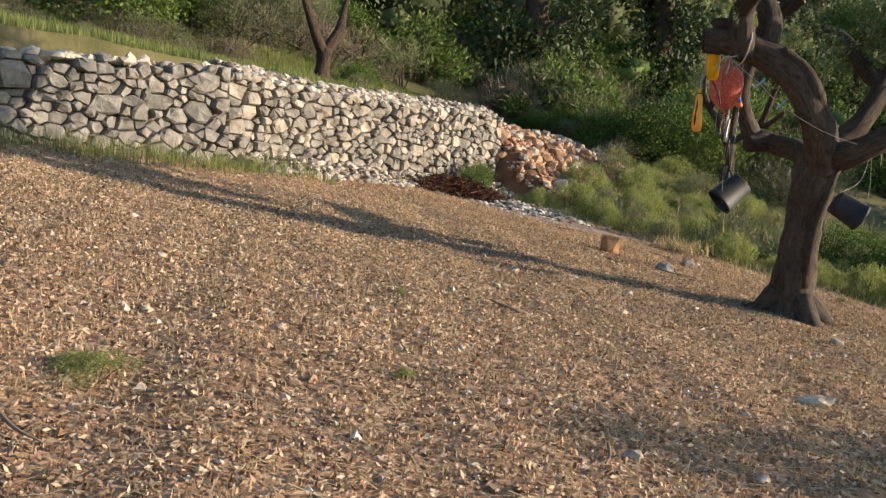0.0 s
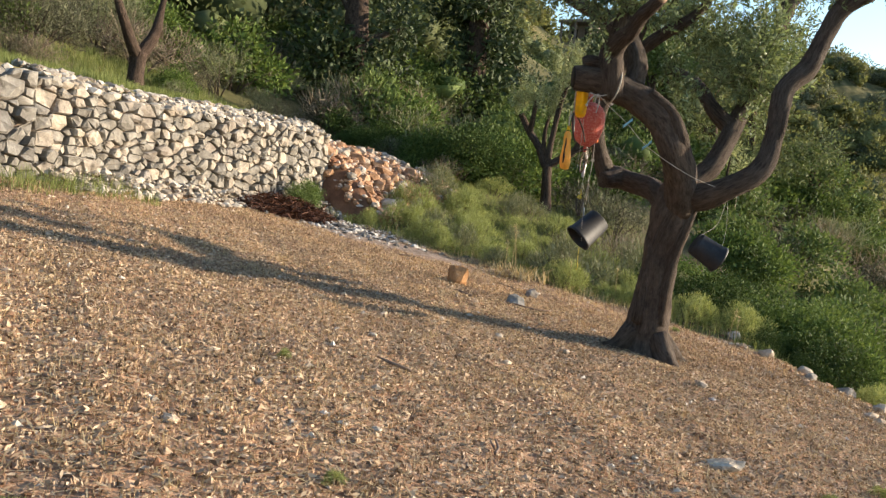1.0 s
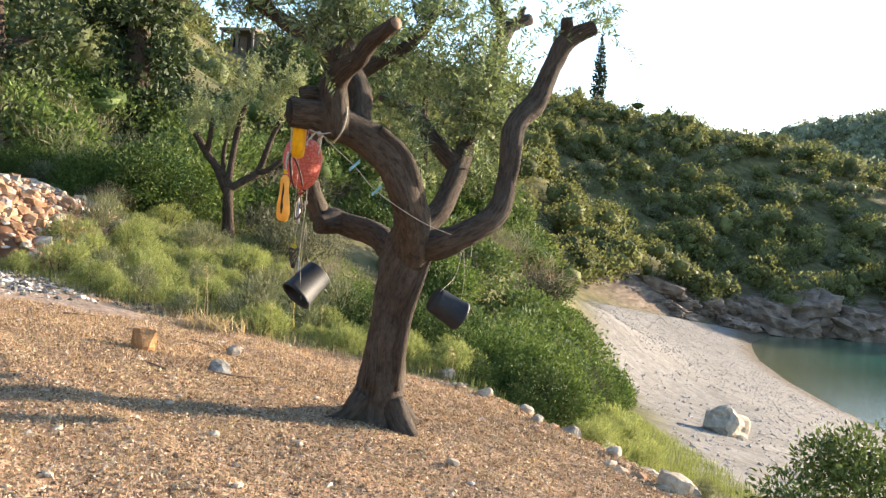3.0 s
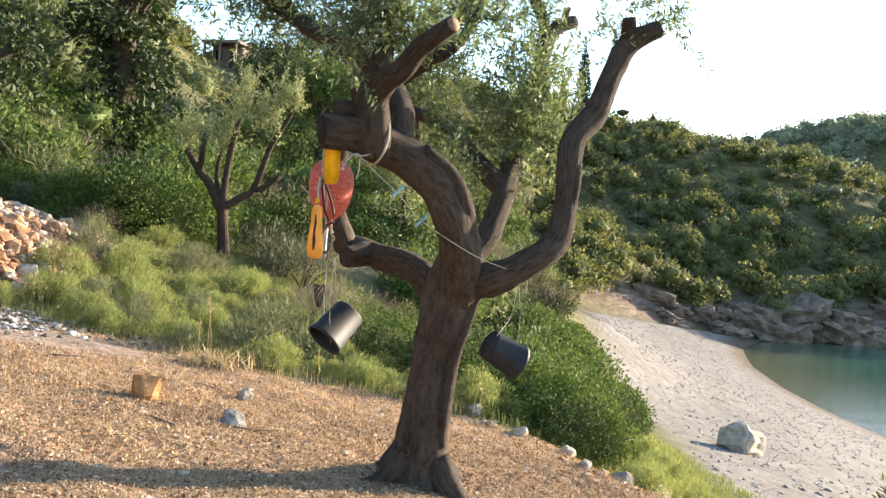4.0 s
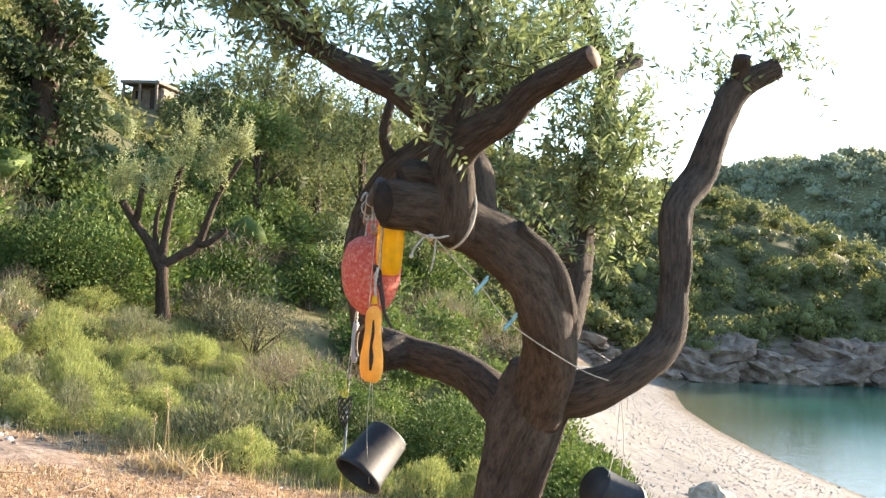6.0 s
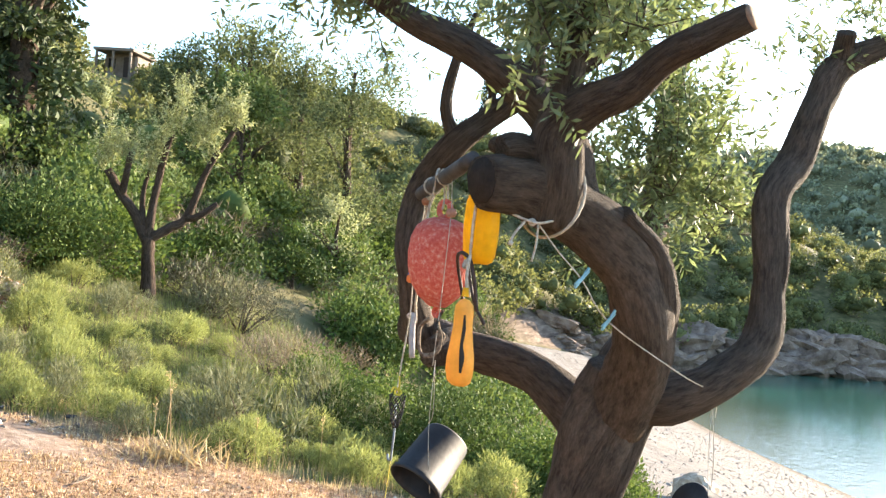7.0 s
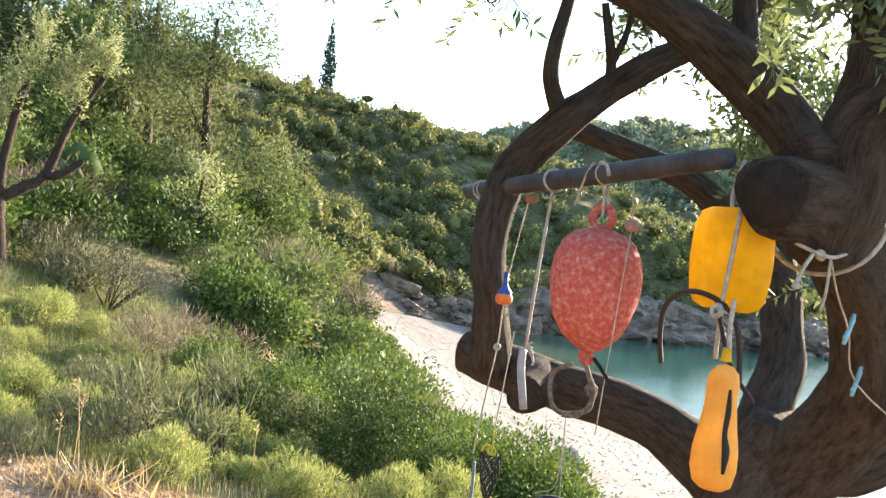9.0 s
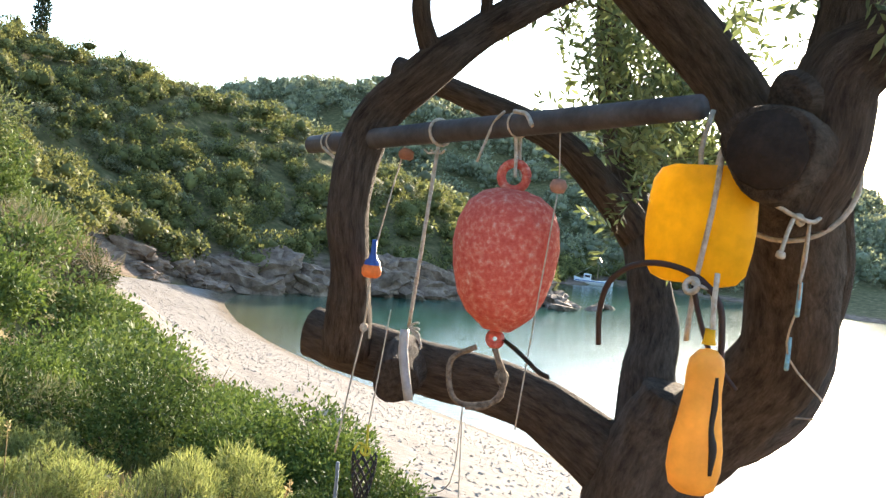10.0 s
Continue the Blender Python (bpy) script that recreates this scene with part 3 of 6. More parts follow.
sprays("foliage", clusters([(0.55, 0.85, 3.15), (0.4, 0.85, 3.35), (0.2, 0.6, 3.0), (0.1, 0.5, 3.2), (0.6, 0.85, 2.8)], 0.24), M_OLIVE, olive, 115, 0.26, 0.058, 15)
sprays("foliage", clusters([(-0.05, 0.2, 2.95), (0.05, 0.25, 3.1), (-0.3, 0.3, 2.9), (-0.2, 0.35, 2.75), (-0.6, 0.4, 3.05)], 0.2), M_OLIVE, olive, 170, 0.24, 0.058, 16)
sprays("foliage", clusters([(-0.15, -1.35, 2.78), (-0.3, -1.15, 2.7)], 0.08), M_OLIVE, olive, 33, 0.14, 0.05, 17)
sprays("foliage", clusters([(0.0, -0.35, 2.0), (-0.05, 0.0, 2.2), (-0.15, -0.2, 2.35)], 0.1), M_OLIVE, olive, 62, 0.16, 0.05, 18)

# ---- things hung in the tree ----
M_ROPE = noisy("frayed pale rope", [(0.3, (0.32, 0.27, 0.2)), (0.6, (0.55, 0.5, 0.42)), (0.8, (0.7, 0.66, 0.58))], 60.0, 0.95, 0.1, 200.0, 0.003)
M_BLUECORD = plain("faded blue cord", (0.25, 0.45, 0.5), 0.8)
M_GREYPIPE = noisy("weathered grey pole", [(0.3, (0.03, 0.028, 0.03)), (0.55, (0.07, 0.066, 0.068)), (0.8, (0.13, 0.12, 0.12))], 8.0, 0.7, 0.3, 40.0, 0.004)


def cord(bm, points, r=0.004, sides=5, per=4):
    tube(bm, [(*p, r) for p in points], sides, per, 0, 0, True)


def lathe(bm, profile, at=(0, 0, 0), sides=28, rough=0.0, seed=0.0, squash=1.0):
    """A round body from rows of (radius, height)."""
    rings = []
    for r, z in profile:
        ring = []
        for k in range(sides):
            w = 2 * math.pi * k / sides
            p = Vector((r * math.cos(w), r * squash * math.sin(w), z))
            if rough:
                p *= 1 + rough * noise.noise(p * 9 + Vector((seed, 0, 0)))
            ring.append(bm.verts.new(p + Vector(at)))
        rings.append(ring)
    for a, b in zip(rings, rings[1:]):
        for k in range(sides):
            bm.faces.new((a[k], a[(k + 1) % sides], b[(k + 1) % sides], b[k]))
    return rings


def ringtube(bm, centre, radius, r, axis_a, axis_b, sides=8, n=20, arc=1.0):
    a, b, c = Vector(axis_a).normalized(), Vector(axis_b).normalized(), Vector(centre)
    pts = [c + (a * math.cos(2 * math.pi * arc * k / n) + b * math.sin(2 * math.pi * arc * k / n)) * radius for k in range(n + 1)]
    tube(bm, [(*p, r) for p in pts], sides, 1, 0, 0, arc < 1)


BAR_A, BAR_B = Vector((-0.833, 0.814, 2.145)), Vector((-0.74, -0.94, 2.252))


def on_bar(u):
    return BAR_A + (BAR_B - BAR_A) * u


bm = bmesh.new()
tube(bm, [(*on_bar(0), 0.03), (*on_bar(0.3), 0.032), (*on_bar(0.65), 0.03), (*on_bar(0.92), 0.026)], 14, 3, 0.05)
pole = tagged(part("hanging_pole", bm, M_GREYPIPE), "weathered grey wooden pole tied across the olive limbs", "pole")
bm = bmesh.new()
for u in (0.07, 0.09, 0.2, 0.22):
    ringtube(bm, on_bar(u), 0.035, 0.0035, (1, 0, 0), (0, 0.2, 1), 5, 14)
cord(bm, [on_bar(0.08) + Vector((-0.035, 0, -0.02)), (-0.81, 0.58, 2.07), (-0.8, 0.5, 2.05), on_bar(0.2) + Vector((-0.03, 0, -0.03))], 0.006)
part("lashing", bm, M_ROPE, pole, "pale rope lashing")

# buoy
bx, by, bz = -0.768, -0.243, 1.868
BUOY_RED = noisy("chalky faded red plastic", [(0.28, (0.48, 0.06, 0.045)), (0.5, (0.6, 0.13, 0.095)), (0.61, (0.65, 0.24, 0.185)), (0.78, (0.73, 0.54, 0.47))], 62.0, 0.75, 0.2, 90.0, 0.008)
buoy = tagged(empty("fishing_buoy", (bx, by, bz)), "faded red plastic fishing buoy crusted white, hung from the pole", "buoy")
bm = bmesh.new()
prof = [(0.0, -0.195), (0.035, -0.193), (0.05, -0.18), (0.085, -0.15), (0.112, -0.1), (0.13, -0.03), (0.137, 0.04), (0.13, 0.1), (0.108, 0.148), (0.075, 0.178), (0.04, 0.192), (0.0, 0.194)]
dense = []
for (r0, z0), (r1, z1) in zip(prof, prof[1:]):
    dense += [(r0 + (r1 - r0) * u, z0 + (z1 - z0) * u) for u in (0, 0.34, 0.67)]
lathe(bm, [(r, z * 0.94) for r, z in dense + [prof[-1]]], (0, 0, 0), 40, 0.03, 2.0)
part("body", bm, BUOY_RED, buoy)
bm = bmesh.new()
ringtube(bm, (0, 0, 0.212), 0.034, 0.012, (0.55, -0.83, 0), (0, 0, 1), 10, 22)
part("top_eye", bm, BUOY_RED, buoy, "moulded red lifting eye")
bm = bmesh.new()
ringtube(bm, (0, 0, -0.205), 0.016, 0.01, (0.55, -0.83, 0), (0, 0, 1), 8, 18)
part("bottom_eye", bm, BUOY_RED, buoy)
bm = bmesh.new()
top = on_bar(0.603) - Vector((bx, by, bz))
for o in (-0.012, 0.012):
    cord(bm, [(o, -0.02, 0.21), (o * 0.5, -0.005, 0.27), top + Vector((o, 0, 0.035))], 0.005)
ringtube(bm, top, 0.032, 0.003, (1, 0, 0), (0, 0.15, 1), 5, 14)
cord(bm, [top + Vector((-0.03, 0.02, 0.03)), top + Vector((-0.03, 0.06, 0.0)), top + Vector((-0.04, 0.1, -0.1))], 0.004)
cord(bm, [top + Vector((-0.03, -0.02, 0.03)), top + Vector((-0.04, -0.08, 0.02)), top + Vector((-0.05, -0.12, -0.01))], 0.006)
part("rope", bm, M_ROPE, buoy, "pale frayed rope")
bm = bmesh.new()
cord(bm, [(0, 0, -0.22), (0.02, -0.02, -0.3), (0.015, -0.02, -0.36), (-0.03, 0.06, -0.39), (-0.05, 0.1, -0.36), (-0.05, 0.11, -0.28), (-0.02, 0.05, -0.235)], 0.008)
cord(bm, [(0, 0, -0.23), (0.025, -0.03, -0.31), (0.0, 0.0, -0.38), (-0.03, 0.05, -0.395)], 0.007)
ringtube(bm, (0.02, -0.02, -0.3), 0.016, 0.007, (1, 0, 0), (0, 0.3, 1), 5, 12)
part("rope_loop", bm, noisy("dirty brown rope", [(0.3, (0.08, 0.06, 0.045)), (0.7, (0.3, 0.24, 0.18))], 60.0, 0.95, 0.1, 200.0, 0.003), buoy, "knotted dirty rope under the buoy")
bm = bmesh.new()
cord(bm, [(0.03, 0.03, -0.2), (0.0, -0.1, -0.22), (-0.02, -0.2, -0.245), (-0.02, -0.24, -0.25)], 0.006)
part("stick", bm, M_BARK, buoy, "dry twig stuck through the buoy's eye")

# yellow jug and bottle
jx, jy, jz = -0.7, -0.79, 2.008


def yellow(name, c, through):
    m, n, l, b = material(name, 0.45, 0.4)
    f = noise_node(n, l, coords(n, l), 14.0, 4.0)
    col = ramp(n, l, f, [(0.35, tuple(k * 0.75 for k in c)), (0.65, c)])
    l.new(col, b.inputs["Base Color"])
    tr = n.new("ShaderNodeBsdfTranslucent")
    l.new(col, tr.inputs[0])
    ms = n.new("ShaderNodeMixShader")
    ms.inputs[0].default_value = through
    l.new(b.outputs[0], ms.inputs[1])
    l.new(tr.outputs[0], ms.inputs[2])
    l.new(ms.outputs[0], n["Material Output"].inputs[0])
    return m


YELLOW = yellow("translucent yellow plastic", (0.92, 0.6, 0.02), 0.62)
ORANGE_YELLOW = yellow("sun-bleached orange-yellow plastic", (0.9, 0.52, 0.1), 0.42)
jug = tagged(empty("yellow_jug", (jx, jy, jz), -78), "translucent yellow plastic canister hung by rope from the pole", "canister")
bm = bmesh.new()
jprof = [(0.0, -0.112), (0.06, -0.112), (0.085, -0.104), (0.099, -0.085), (0.106, -0.04), (0.109, 0.0), (0.107, 0.05), (0.101, 0.082), (0.088, 0.102), (0.062, 0.111), (0.0, 0.113)]
lathe(bm, [(r * 1.14, z * 1.1) for r, z in jprof], (0, 0, 0), 36, 0.02, 5.0, 0.37)
part("body", bm, YELLOW, jug)
bm = bmesh.new()
cord(bm, [(-0.01, 0.0, 0.11), (-0.015, 0, 0.16), (-0.01, 0.02, 0.24)], 0.006)
cord(bm, [(0.05, -0.03, 0.19), (0.052, -0.046, 0.05), (0.04, -0.046, -0.06), (0.03, -0.04, -0.12), (0.02, -0.03, -0.24)], 0.006)
cord(bm, [(0.03, -0.055, -0.12), (0.07, -0.05, -0.13), (0.08, -0.05, -0.16)], 0.004)
ringtube(bm, (0.03, -0.055, -0.125), 0.014, 0.007, (1, 0, 0), (0, 0.3, 1), 5, 12)
part("rope", bm, M_ROPE, jug, "pale rope with a knot")
bm = bmesh.new()
cord(bm, [(-0.24, 0.05, -0.3), (-0.235, 0.03, -0.22), (-0.2, 0.0, -0.15), (-0.13, -0.03, -0.105), (-0.05, -0.045, -0.09), (0.03, -0.045, -0.105), (0.09, -0.05, -0.15), (0.1, -0.04, -0.21), (0.1, -0.03, -0.28)], 0.007)
cord(bm, [(0.03, -0.05, -0.12), (0.05, -0.04, -0.19), (0.08, -0.03, -0.26), (0.13, -0.01, -0.32)], 0.006)
part("hose", bm, plain("brittle dark rubber hose", (0.05, 0.03, 0.025), 0.7), jug, "curved piece of dark hose")
bottle = tagged(empty("yellow_bottle", (-0.75, -0.893, 1.625), -48), "long sun-bleached orange-yellow plastic float hanging on a rope", "float")
bm = bmesh.new()
bprof = [(0.0, -0.165), (0.03, -0.164), (0.052, -0.15), (0.062, -0.11), (0.06, -0.06), (0.05, 0.0), (0.043, 0.06), (0.043, 0.11), (0.038, 0.135), (0.02, 0.152), (0.0, 0.156)]
lathe(bm, [(r * 0.86, z * 0.9) for r, z in bprof], (0, 0, 0), 28, 0.05, 7.0, 0.7)
part("body", bm, ORANGE_YELLOW, bottle)
bm = bmesh.new()
lathe(bm, [(0.0, 0.18), (0.01, 0.18), (0.011, 0.16), (0.014, 0.15)], (0, 0, 0), 12)
part("neck", bm, YELLOW, bottle)
bm = bmesh.new()
tube(bm, [(0.022, -0.02, 0.09, 0.004), (0.024, -0.021, 0.04, 0.007), (0.022, -0.025, -0.01, 0.006), (0.029, -0.027, -0.05, 0.009), (0.03, -0.03, -0.1, 0.004)], 6, 4, 0.3)
part("stain", bm, plain("dark tar stain", (0.03, 0.025, 0.02), 0.8), bottle, "dark tar smear down the side")
bm = bmesh.new()
cord(bm, [(0.005, 0, 0.17), (0.0, 0.0, 0.23), (0.0, 0.01, 0.29)], 0.006)
part("rope", bm, M_ROPE, bottle)


# small float, cork, cords
def hung(name, at, label, category, build):
    e = tagged(empty(name, at), label, category)
    build(e)
    return e


def small_float(e):
    bm = bmesh.new()
    lathe(bm, [(0.0, -0.045), (0.02, -0.045), (0.03, -0.036), (0.031, -0.018), (0.024, -0.006)], (0, 0, 0), 18)
    part("base", bm, plain("orange foam", (0.75, 0.2, 0.05), 0.7), e, "orange foam base")
    bm = bmesh.new()
    lathe(bm, [(0.026, -0.006), (0.024, 0.004), (0.014, 0.014), (0.009, 0.03), (0.008, 0.07), (0.0, 0.072)], (0, 0, 0), 18)
    part("body", bm, plain("blue plastic", (0.04, 0.1, 0.35), 0.5), e, "blue plastic neck")
    bm = bmesh.new()
    t = on_bar(0.33) - e.matrix_world.translation
    cord(bm, [(0.006, 0, -0.04), (0.01, 0.0, 0.07), t], 0.0025)
    cord(bm, [(0.0, 0, -0.045), (0.0, 0.01, -0.2), (-0.02, 0.03, -0.42), (-0.03, 0.05, -0.6)], 0.003)
    ringtube(bm, (0, 0.01, -0.2), 0.01, 0.005, (1, 0, 0), (0, 0, 1), 5, 10)
    part("cord", bm, M_ROPE, e)
    bm = bmesh.new()
    blob(bm, 0.022, t + Vector((0, 0, -0.055)), (1, 1, 0.8), 0.15, 3)
    part("cork", bm, plain("brown cork", (0.3, 0.13, 0.07), 0.85), e, "small brown cork on the cord")


hung("small_float", (-0.827, 0.321, 1.79), "small blue and orange float hung on a thin cord", "float", small_float)


def tail_cord(e):
    bm = bmesh.new()
    cord(bm, [(0, 0, 0), (0.005, 0.005, -0.12), (0, 0.02, -0.27)], 0.006)
    cord(bm, [(0, 0.02, -0.27), (-0.01, 0.06, -0.275), (-0.01, 0.09, -0.26)], 0.006)
    part("rope", bm, plain("blue-grey rope", (0.2, 0.24, 0.28), 0.9), e)
    bm = bmesh.new()
    cord(bm, [(0, 0.01, -0.27), (-0.01, 0.02, -0.42), (-0.01, 0.03, -0.5)], 0.0022)
    cord(bm, [(-0.01, 0.03, -0.5), (0.0, 0.01, -0.54), (-0.02, 0.04, -0.57)], 0.005)
    part("plastic_strip", bm, plain("yellow plastic strip", (0.6, 0.47, 0.08), 0.5), e, "knotted yellow plastic strip")


hung("tail_rope", (-0.86, 0.34, 1.17), "blue-grey rope end with a knotted yellow strip", "rope", tail_cord)


def white_rope(e):
    t = on_bar(0.42) - e.matrix_world.translation
    bm = bmesh.new()
    cord(bm, [(0, 0, 0), (0.005, -0.01, 0.2), t], 0.006)
    ringtube(bm, t, 0.037, 0.005, (1, 0, 0), (0, 0.15, 1), 5, 14)
    for k in range(5):
        cord(bm, [(0, 0, 0), (0.005, -0.02 - 0.01 * k, 0.015 - 0.012 * k), (0.0, -0.05 - 0.004 * k, 0.02 - 0.018 * k)], 0.0035)
    for k in range(4):
        cord(bm, [t + Vector((0, 0, -0.05)), t + Vector((-0.01, 0.03 - 0.02 * k, -0.06)), t + Vector((-0.015, 0.05 - 0.035 * k, -0.05))], 0.0035)
    part("rope", bm, M_ROPE, e)
    bm = bmesh.new()
    tube(bm, [(0, 0.02, -0.01, 0.013), (-0.005, 0.005, -0.08, 0.014), (0.0, -0.04, -0.2, 0.013)], 10, 3)
    part("tube", bm, plain("shiny grey pipe offcut", (0.35, 0.33, 0.32), 0.3, 0.5), e, "short grey pipe")


hung("white_rope", (-0.828, 0.075, 1.636), "frayed white rope holding a short grey pipe", "rope", white_rope)


def ball_cord(e):
    bm = bmesh.new()
    lathe(bm, [(0.0, -0.018), (0.015, -0.016), (0.022, 0), (0.015, 0.016), (0.0, 0.018)], (0, 0, 0), 14)
    part("cork", bm, plain("pinkish cork", (0.36, 0.2, 0.15), 0.85), e, "round cork disc")
    bm = bmesh.new()
    t = on_bar(0.69) - e.matrix_world.translation
    cord(bm, [(0, 0, -0.02), (0.0, 0.0, 0.02), t], 0.002)
    cord(bm, [(0, 0, -0.02), (-0.01, 0.02, -0.35), (-0.02, 0.03, -0.6)], 0.002)
    part("cord", bm, M_ROPE, e)


hung("cork_line", (-0.761, -0.408, 2.064), "thin line with a round cork beside the buoy", "line", ball_cord)


def limb_ring(e):
    bm = bmesh.new()
    ringtube(bm, (0.03, 0.0, -0.01), 0.148, 0.006, (0.56, -0.82, 0.0), (0.12, 0.1, 1), 6, 30)
    ringtube(bm, (-0.05, -0.1, -0.11), 0.009, 0.006, (1, 0, 0), (0, 0.3, 1), 6, 12)
    cord(bm, [(0.02, -0.1, -0.1), (-0.03, -0.115, -0.112), (-0.07, -0.105, -0.105), (-0.11, -0.09, -0.09), (-0.15, -0.06, -0.07)], 0.005)
    cord(bm, [(-0.07, -0.1, -0.105), (-0.1, -0.11, -0.14), (-0.115, -0.115, -0.165), (-0.12, -0.115, -0.18)], 0.005)
    blob(bm, 0.009, (-0.12, -0.115, -0.185), (1, 1, 1), 0.2, 4)
    part("rope", bm, M_ROPE, e)
    bm = bmesh.new()
    cord(bm, [(-0.03, -0.11, -0.115), (-0.035, -0.115, -0.19), (-0.045, -0.115, -0.24)], 0.004)
    cord(bm, [(-0.03, -0.11, -0.115), (0.06, -0.045, -0.2), (0.171, 0.025, -0.294), (0.312, 0.129, -0.442), (0.6, 0.17, -0.61), (0.8, 0.4, -0.69), (0.956, 0.6, -0.735)], 0.0028)
    cord(bm, [(0.956, 0.6, -0.735), (0.96, 0.6, -0.79), (0.958, 0.602, -0.85)], 0.002)
    part("cord", bm, M_ROPE, e)
    for p in (Vector((0.171, 0.025, -0.286)), Vector((0.312, 0.129, -0.434))):
        bm = bmesh.new()
        for o in (-0.006, 0.006):
            cord(bm, [p + Vector((-0.03, -0.02, -0.03 + o)), p + Vector((0, 0, o * 0.4)), p + Vector((0.026, 0.018, 0.03 + o))], 0.006)
        part("peg", bm, M_BLUECORD, e, "faded blue plastic peg on the line")


hung("limb_rope", (-0.5, -0.82, 2.15), "rope noose round the limb with a line and blue pegs", "rope", limb_ring)


# black netting tied with yellow cord
net = tagged(empty("net_pouch", (-0.865, 0.176, 1.17)), "scrap of black plastic netting tied with yellow cord", "net")
bm = bmesh.new()
for turn in (-1, 1):
    for k in range(8):
        cord(bm, [(0.036 * math.cos(k * 0.785 + turn * u * 0.5) * (1 - 0.02 * u * u), 0.036 * math.sin(k * 0.785 + turn * u * 0.5) * (1 - 0.02 * u * u), 0.075 - 0.025 * u) for u in range(7)], 0.0028, 4, 2)
part("mesh", bm, plain("black plastic netting", (0.02, 0.02, 0.022), 0.5), net)
bm = bmesh.new()
ringtube(bm, (0, 0, 0.085), 0.014, 0.005, (1, 0, 0), (0, 0.6, 0.8), 5, 12)
cord(bm, [(0, 0, 0.07), (0.003, 0, 0.12), (0.0, 0.0, 0.16)], 0.004)
cord(bm, [(0, 0, 0.1), (-0.02, 0.01, 0.105), (-0.03, 0.015, 0.08)], 0.004)
part("knot", bm, plain("yellow cord", (0.6, 0.5, 0.06), 0.7), net, "yellow cord knot")
bm = bmesh.new()
cord(bm, [(0, 0, 0.15), (0.015, 0.0, 0.3), (0.03, -0.005, 0.5)], 0.0022)
part("string", bm, M_ROPE, net)

# two black plant pots blown sideways on strings
POT = noisy("scuffed black plastic", [(0.3, (0.012, 0.012, 0.013)), (0.6, (0.028, 0.028, 0.03)), (0.8, (0.055, 0.055, 0.056))], 9.0, 0.6, 0.3, 40.0, 0.002)


def pot(at, axis_dir, label, tie, k=0.84):
    e = tagged(new("plant_pot"), label, "pot", "pots hung in the olive tree")
    q = Vector(axis_dir).to_track_quat("Z", "Y").to_matrix().to_4x4()
    e.matrix_world = Matrix.Translation(at) @ q
    bm = bmesh.new()
    lathe(bm, [(r * k, z * k) for r, z in ((0.0, -0.16), (0.118, -0.16), (0.124, -0.15), (0.14, 0.12), (0.148, 0.125), (0.15, 0.15), (0.143, 0.152), (0.136, 0.12), (0.118, -0.145), (0.0, -0.148))], (0, 0, 0), 32, 0.012)
    part("shell", bm, POT, e)
    inv = e.matrix_world.inverted()
    bm = bmesh.new()
    a = inv @ Vector(tie)
    cord(bm, [(0.1, 0, 0.14), a * 0.5 + Vector((0.05, 0, 0.1)), a], 0.0016)
    cord(bm, [(-0.1, 0.05, -0.15), a * 0.5, a], 0.0016)
    part("string", bm, M_ROPE, e, "thin string")
    return e


pot((-0.715, -0.03, 1.0), (-0.55, -0.48, -0.68), "black plastic plant pot hanging tilted on strings", (-0.74, -0.1, 1.45))
pot((0.324, -0.5, 0.965), (0.8, 0.35, -0.5), "black plastic plant pot hanging upside down behind the trunk", (0.4, -0.3, 1.4), 0.72)


def ground_at(x, y):
    return float(land(x, y))


# ---- second olive, behind the brush ----
M_BARK_DARK = bark_material("dark olive bark", (0.03, 0.022, 0.016), (0.14, 0.1, 0.075))


def small_olive(name, at, label, lines, tips, count, seed, leaf=0.06, spread=0.22):
    e = tagged(empty(name, at), label, "tree")
    for k, pts in enumerate(lines):
        limb("trunk" if k == 0 else "limb", [pts], M_BARK_DARK, e, 10, 0.1, seed + k)
    sprays("foliage", clusters(tips, spread), M_OLIVE_PALE, e, count, 0.36, leaf, seed, -0.6, 0.24)
    return e


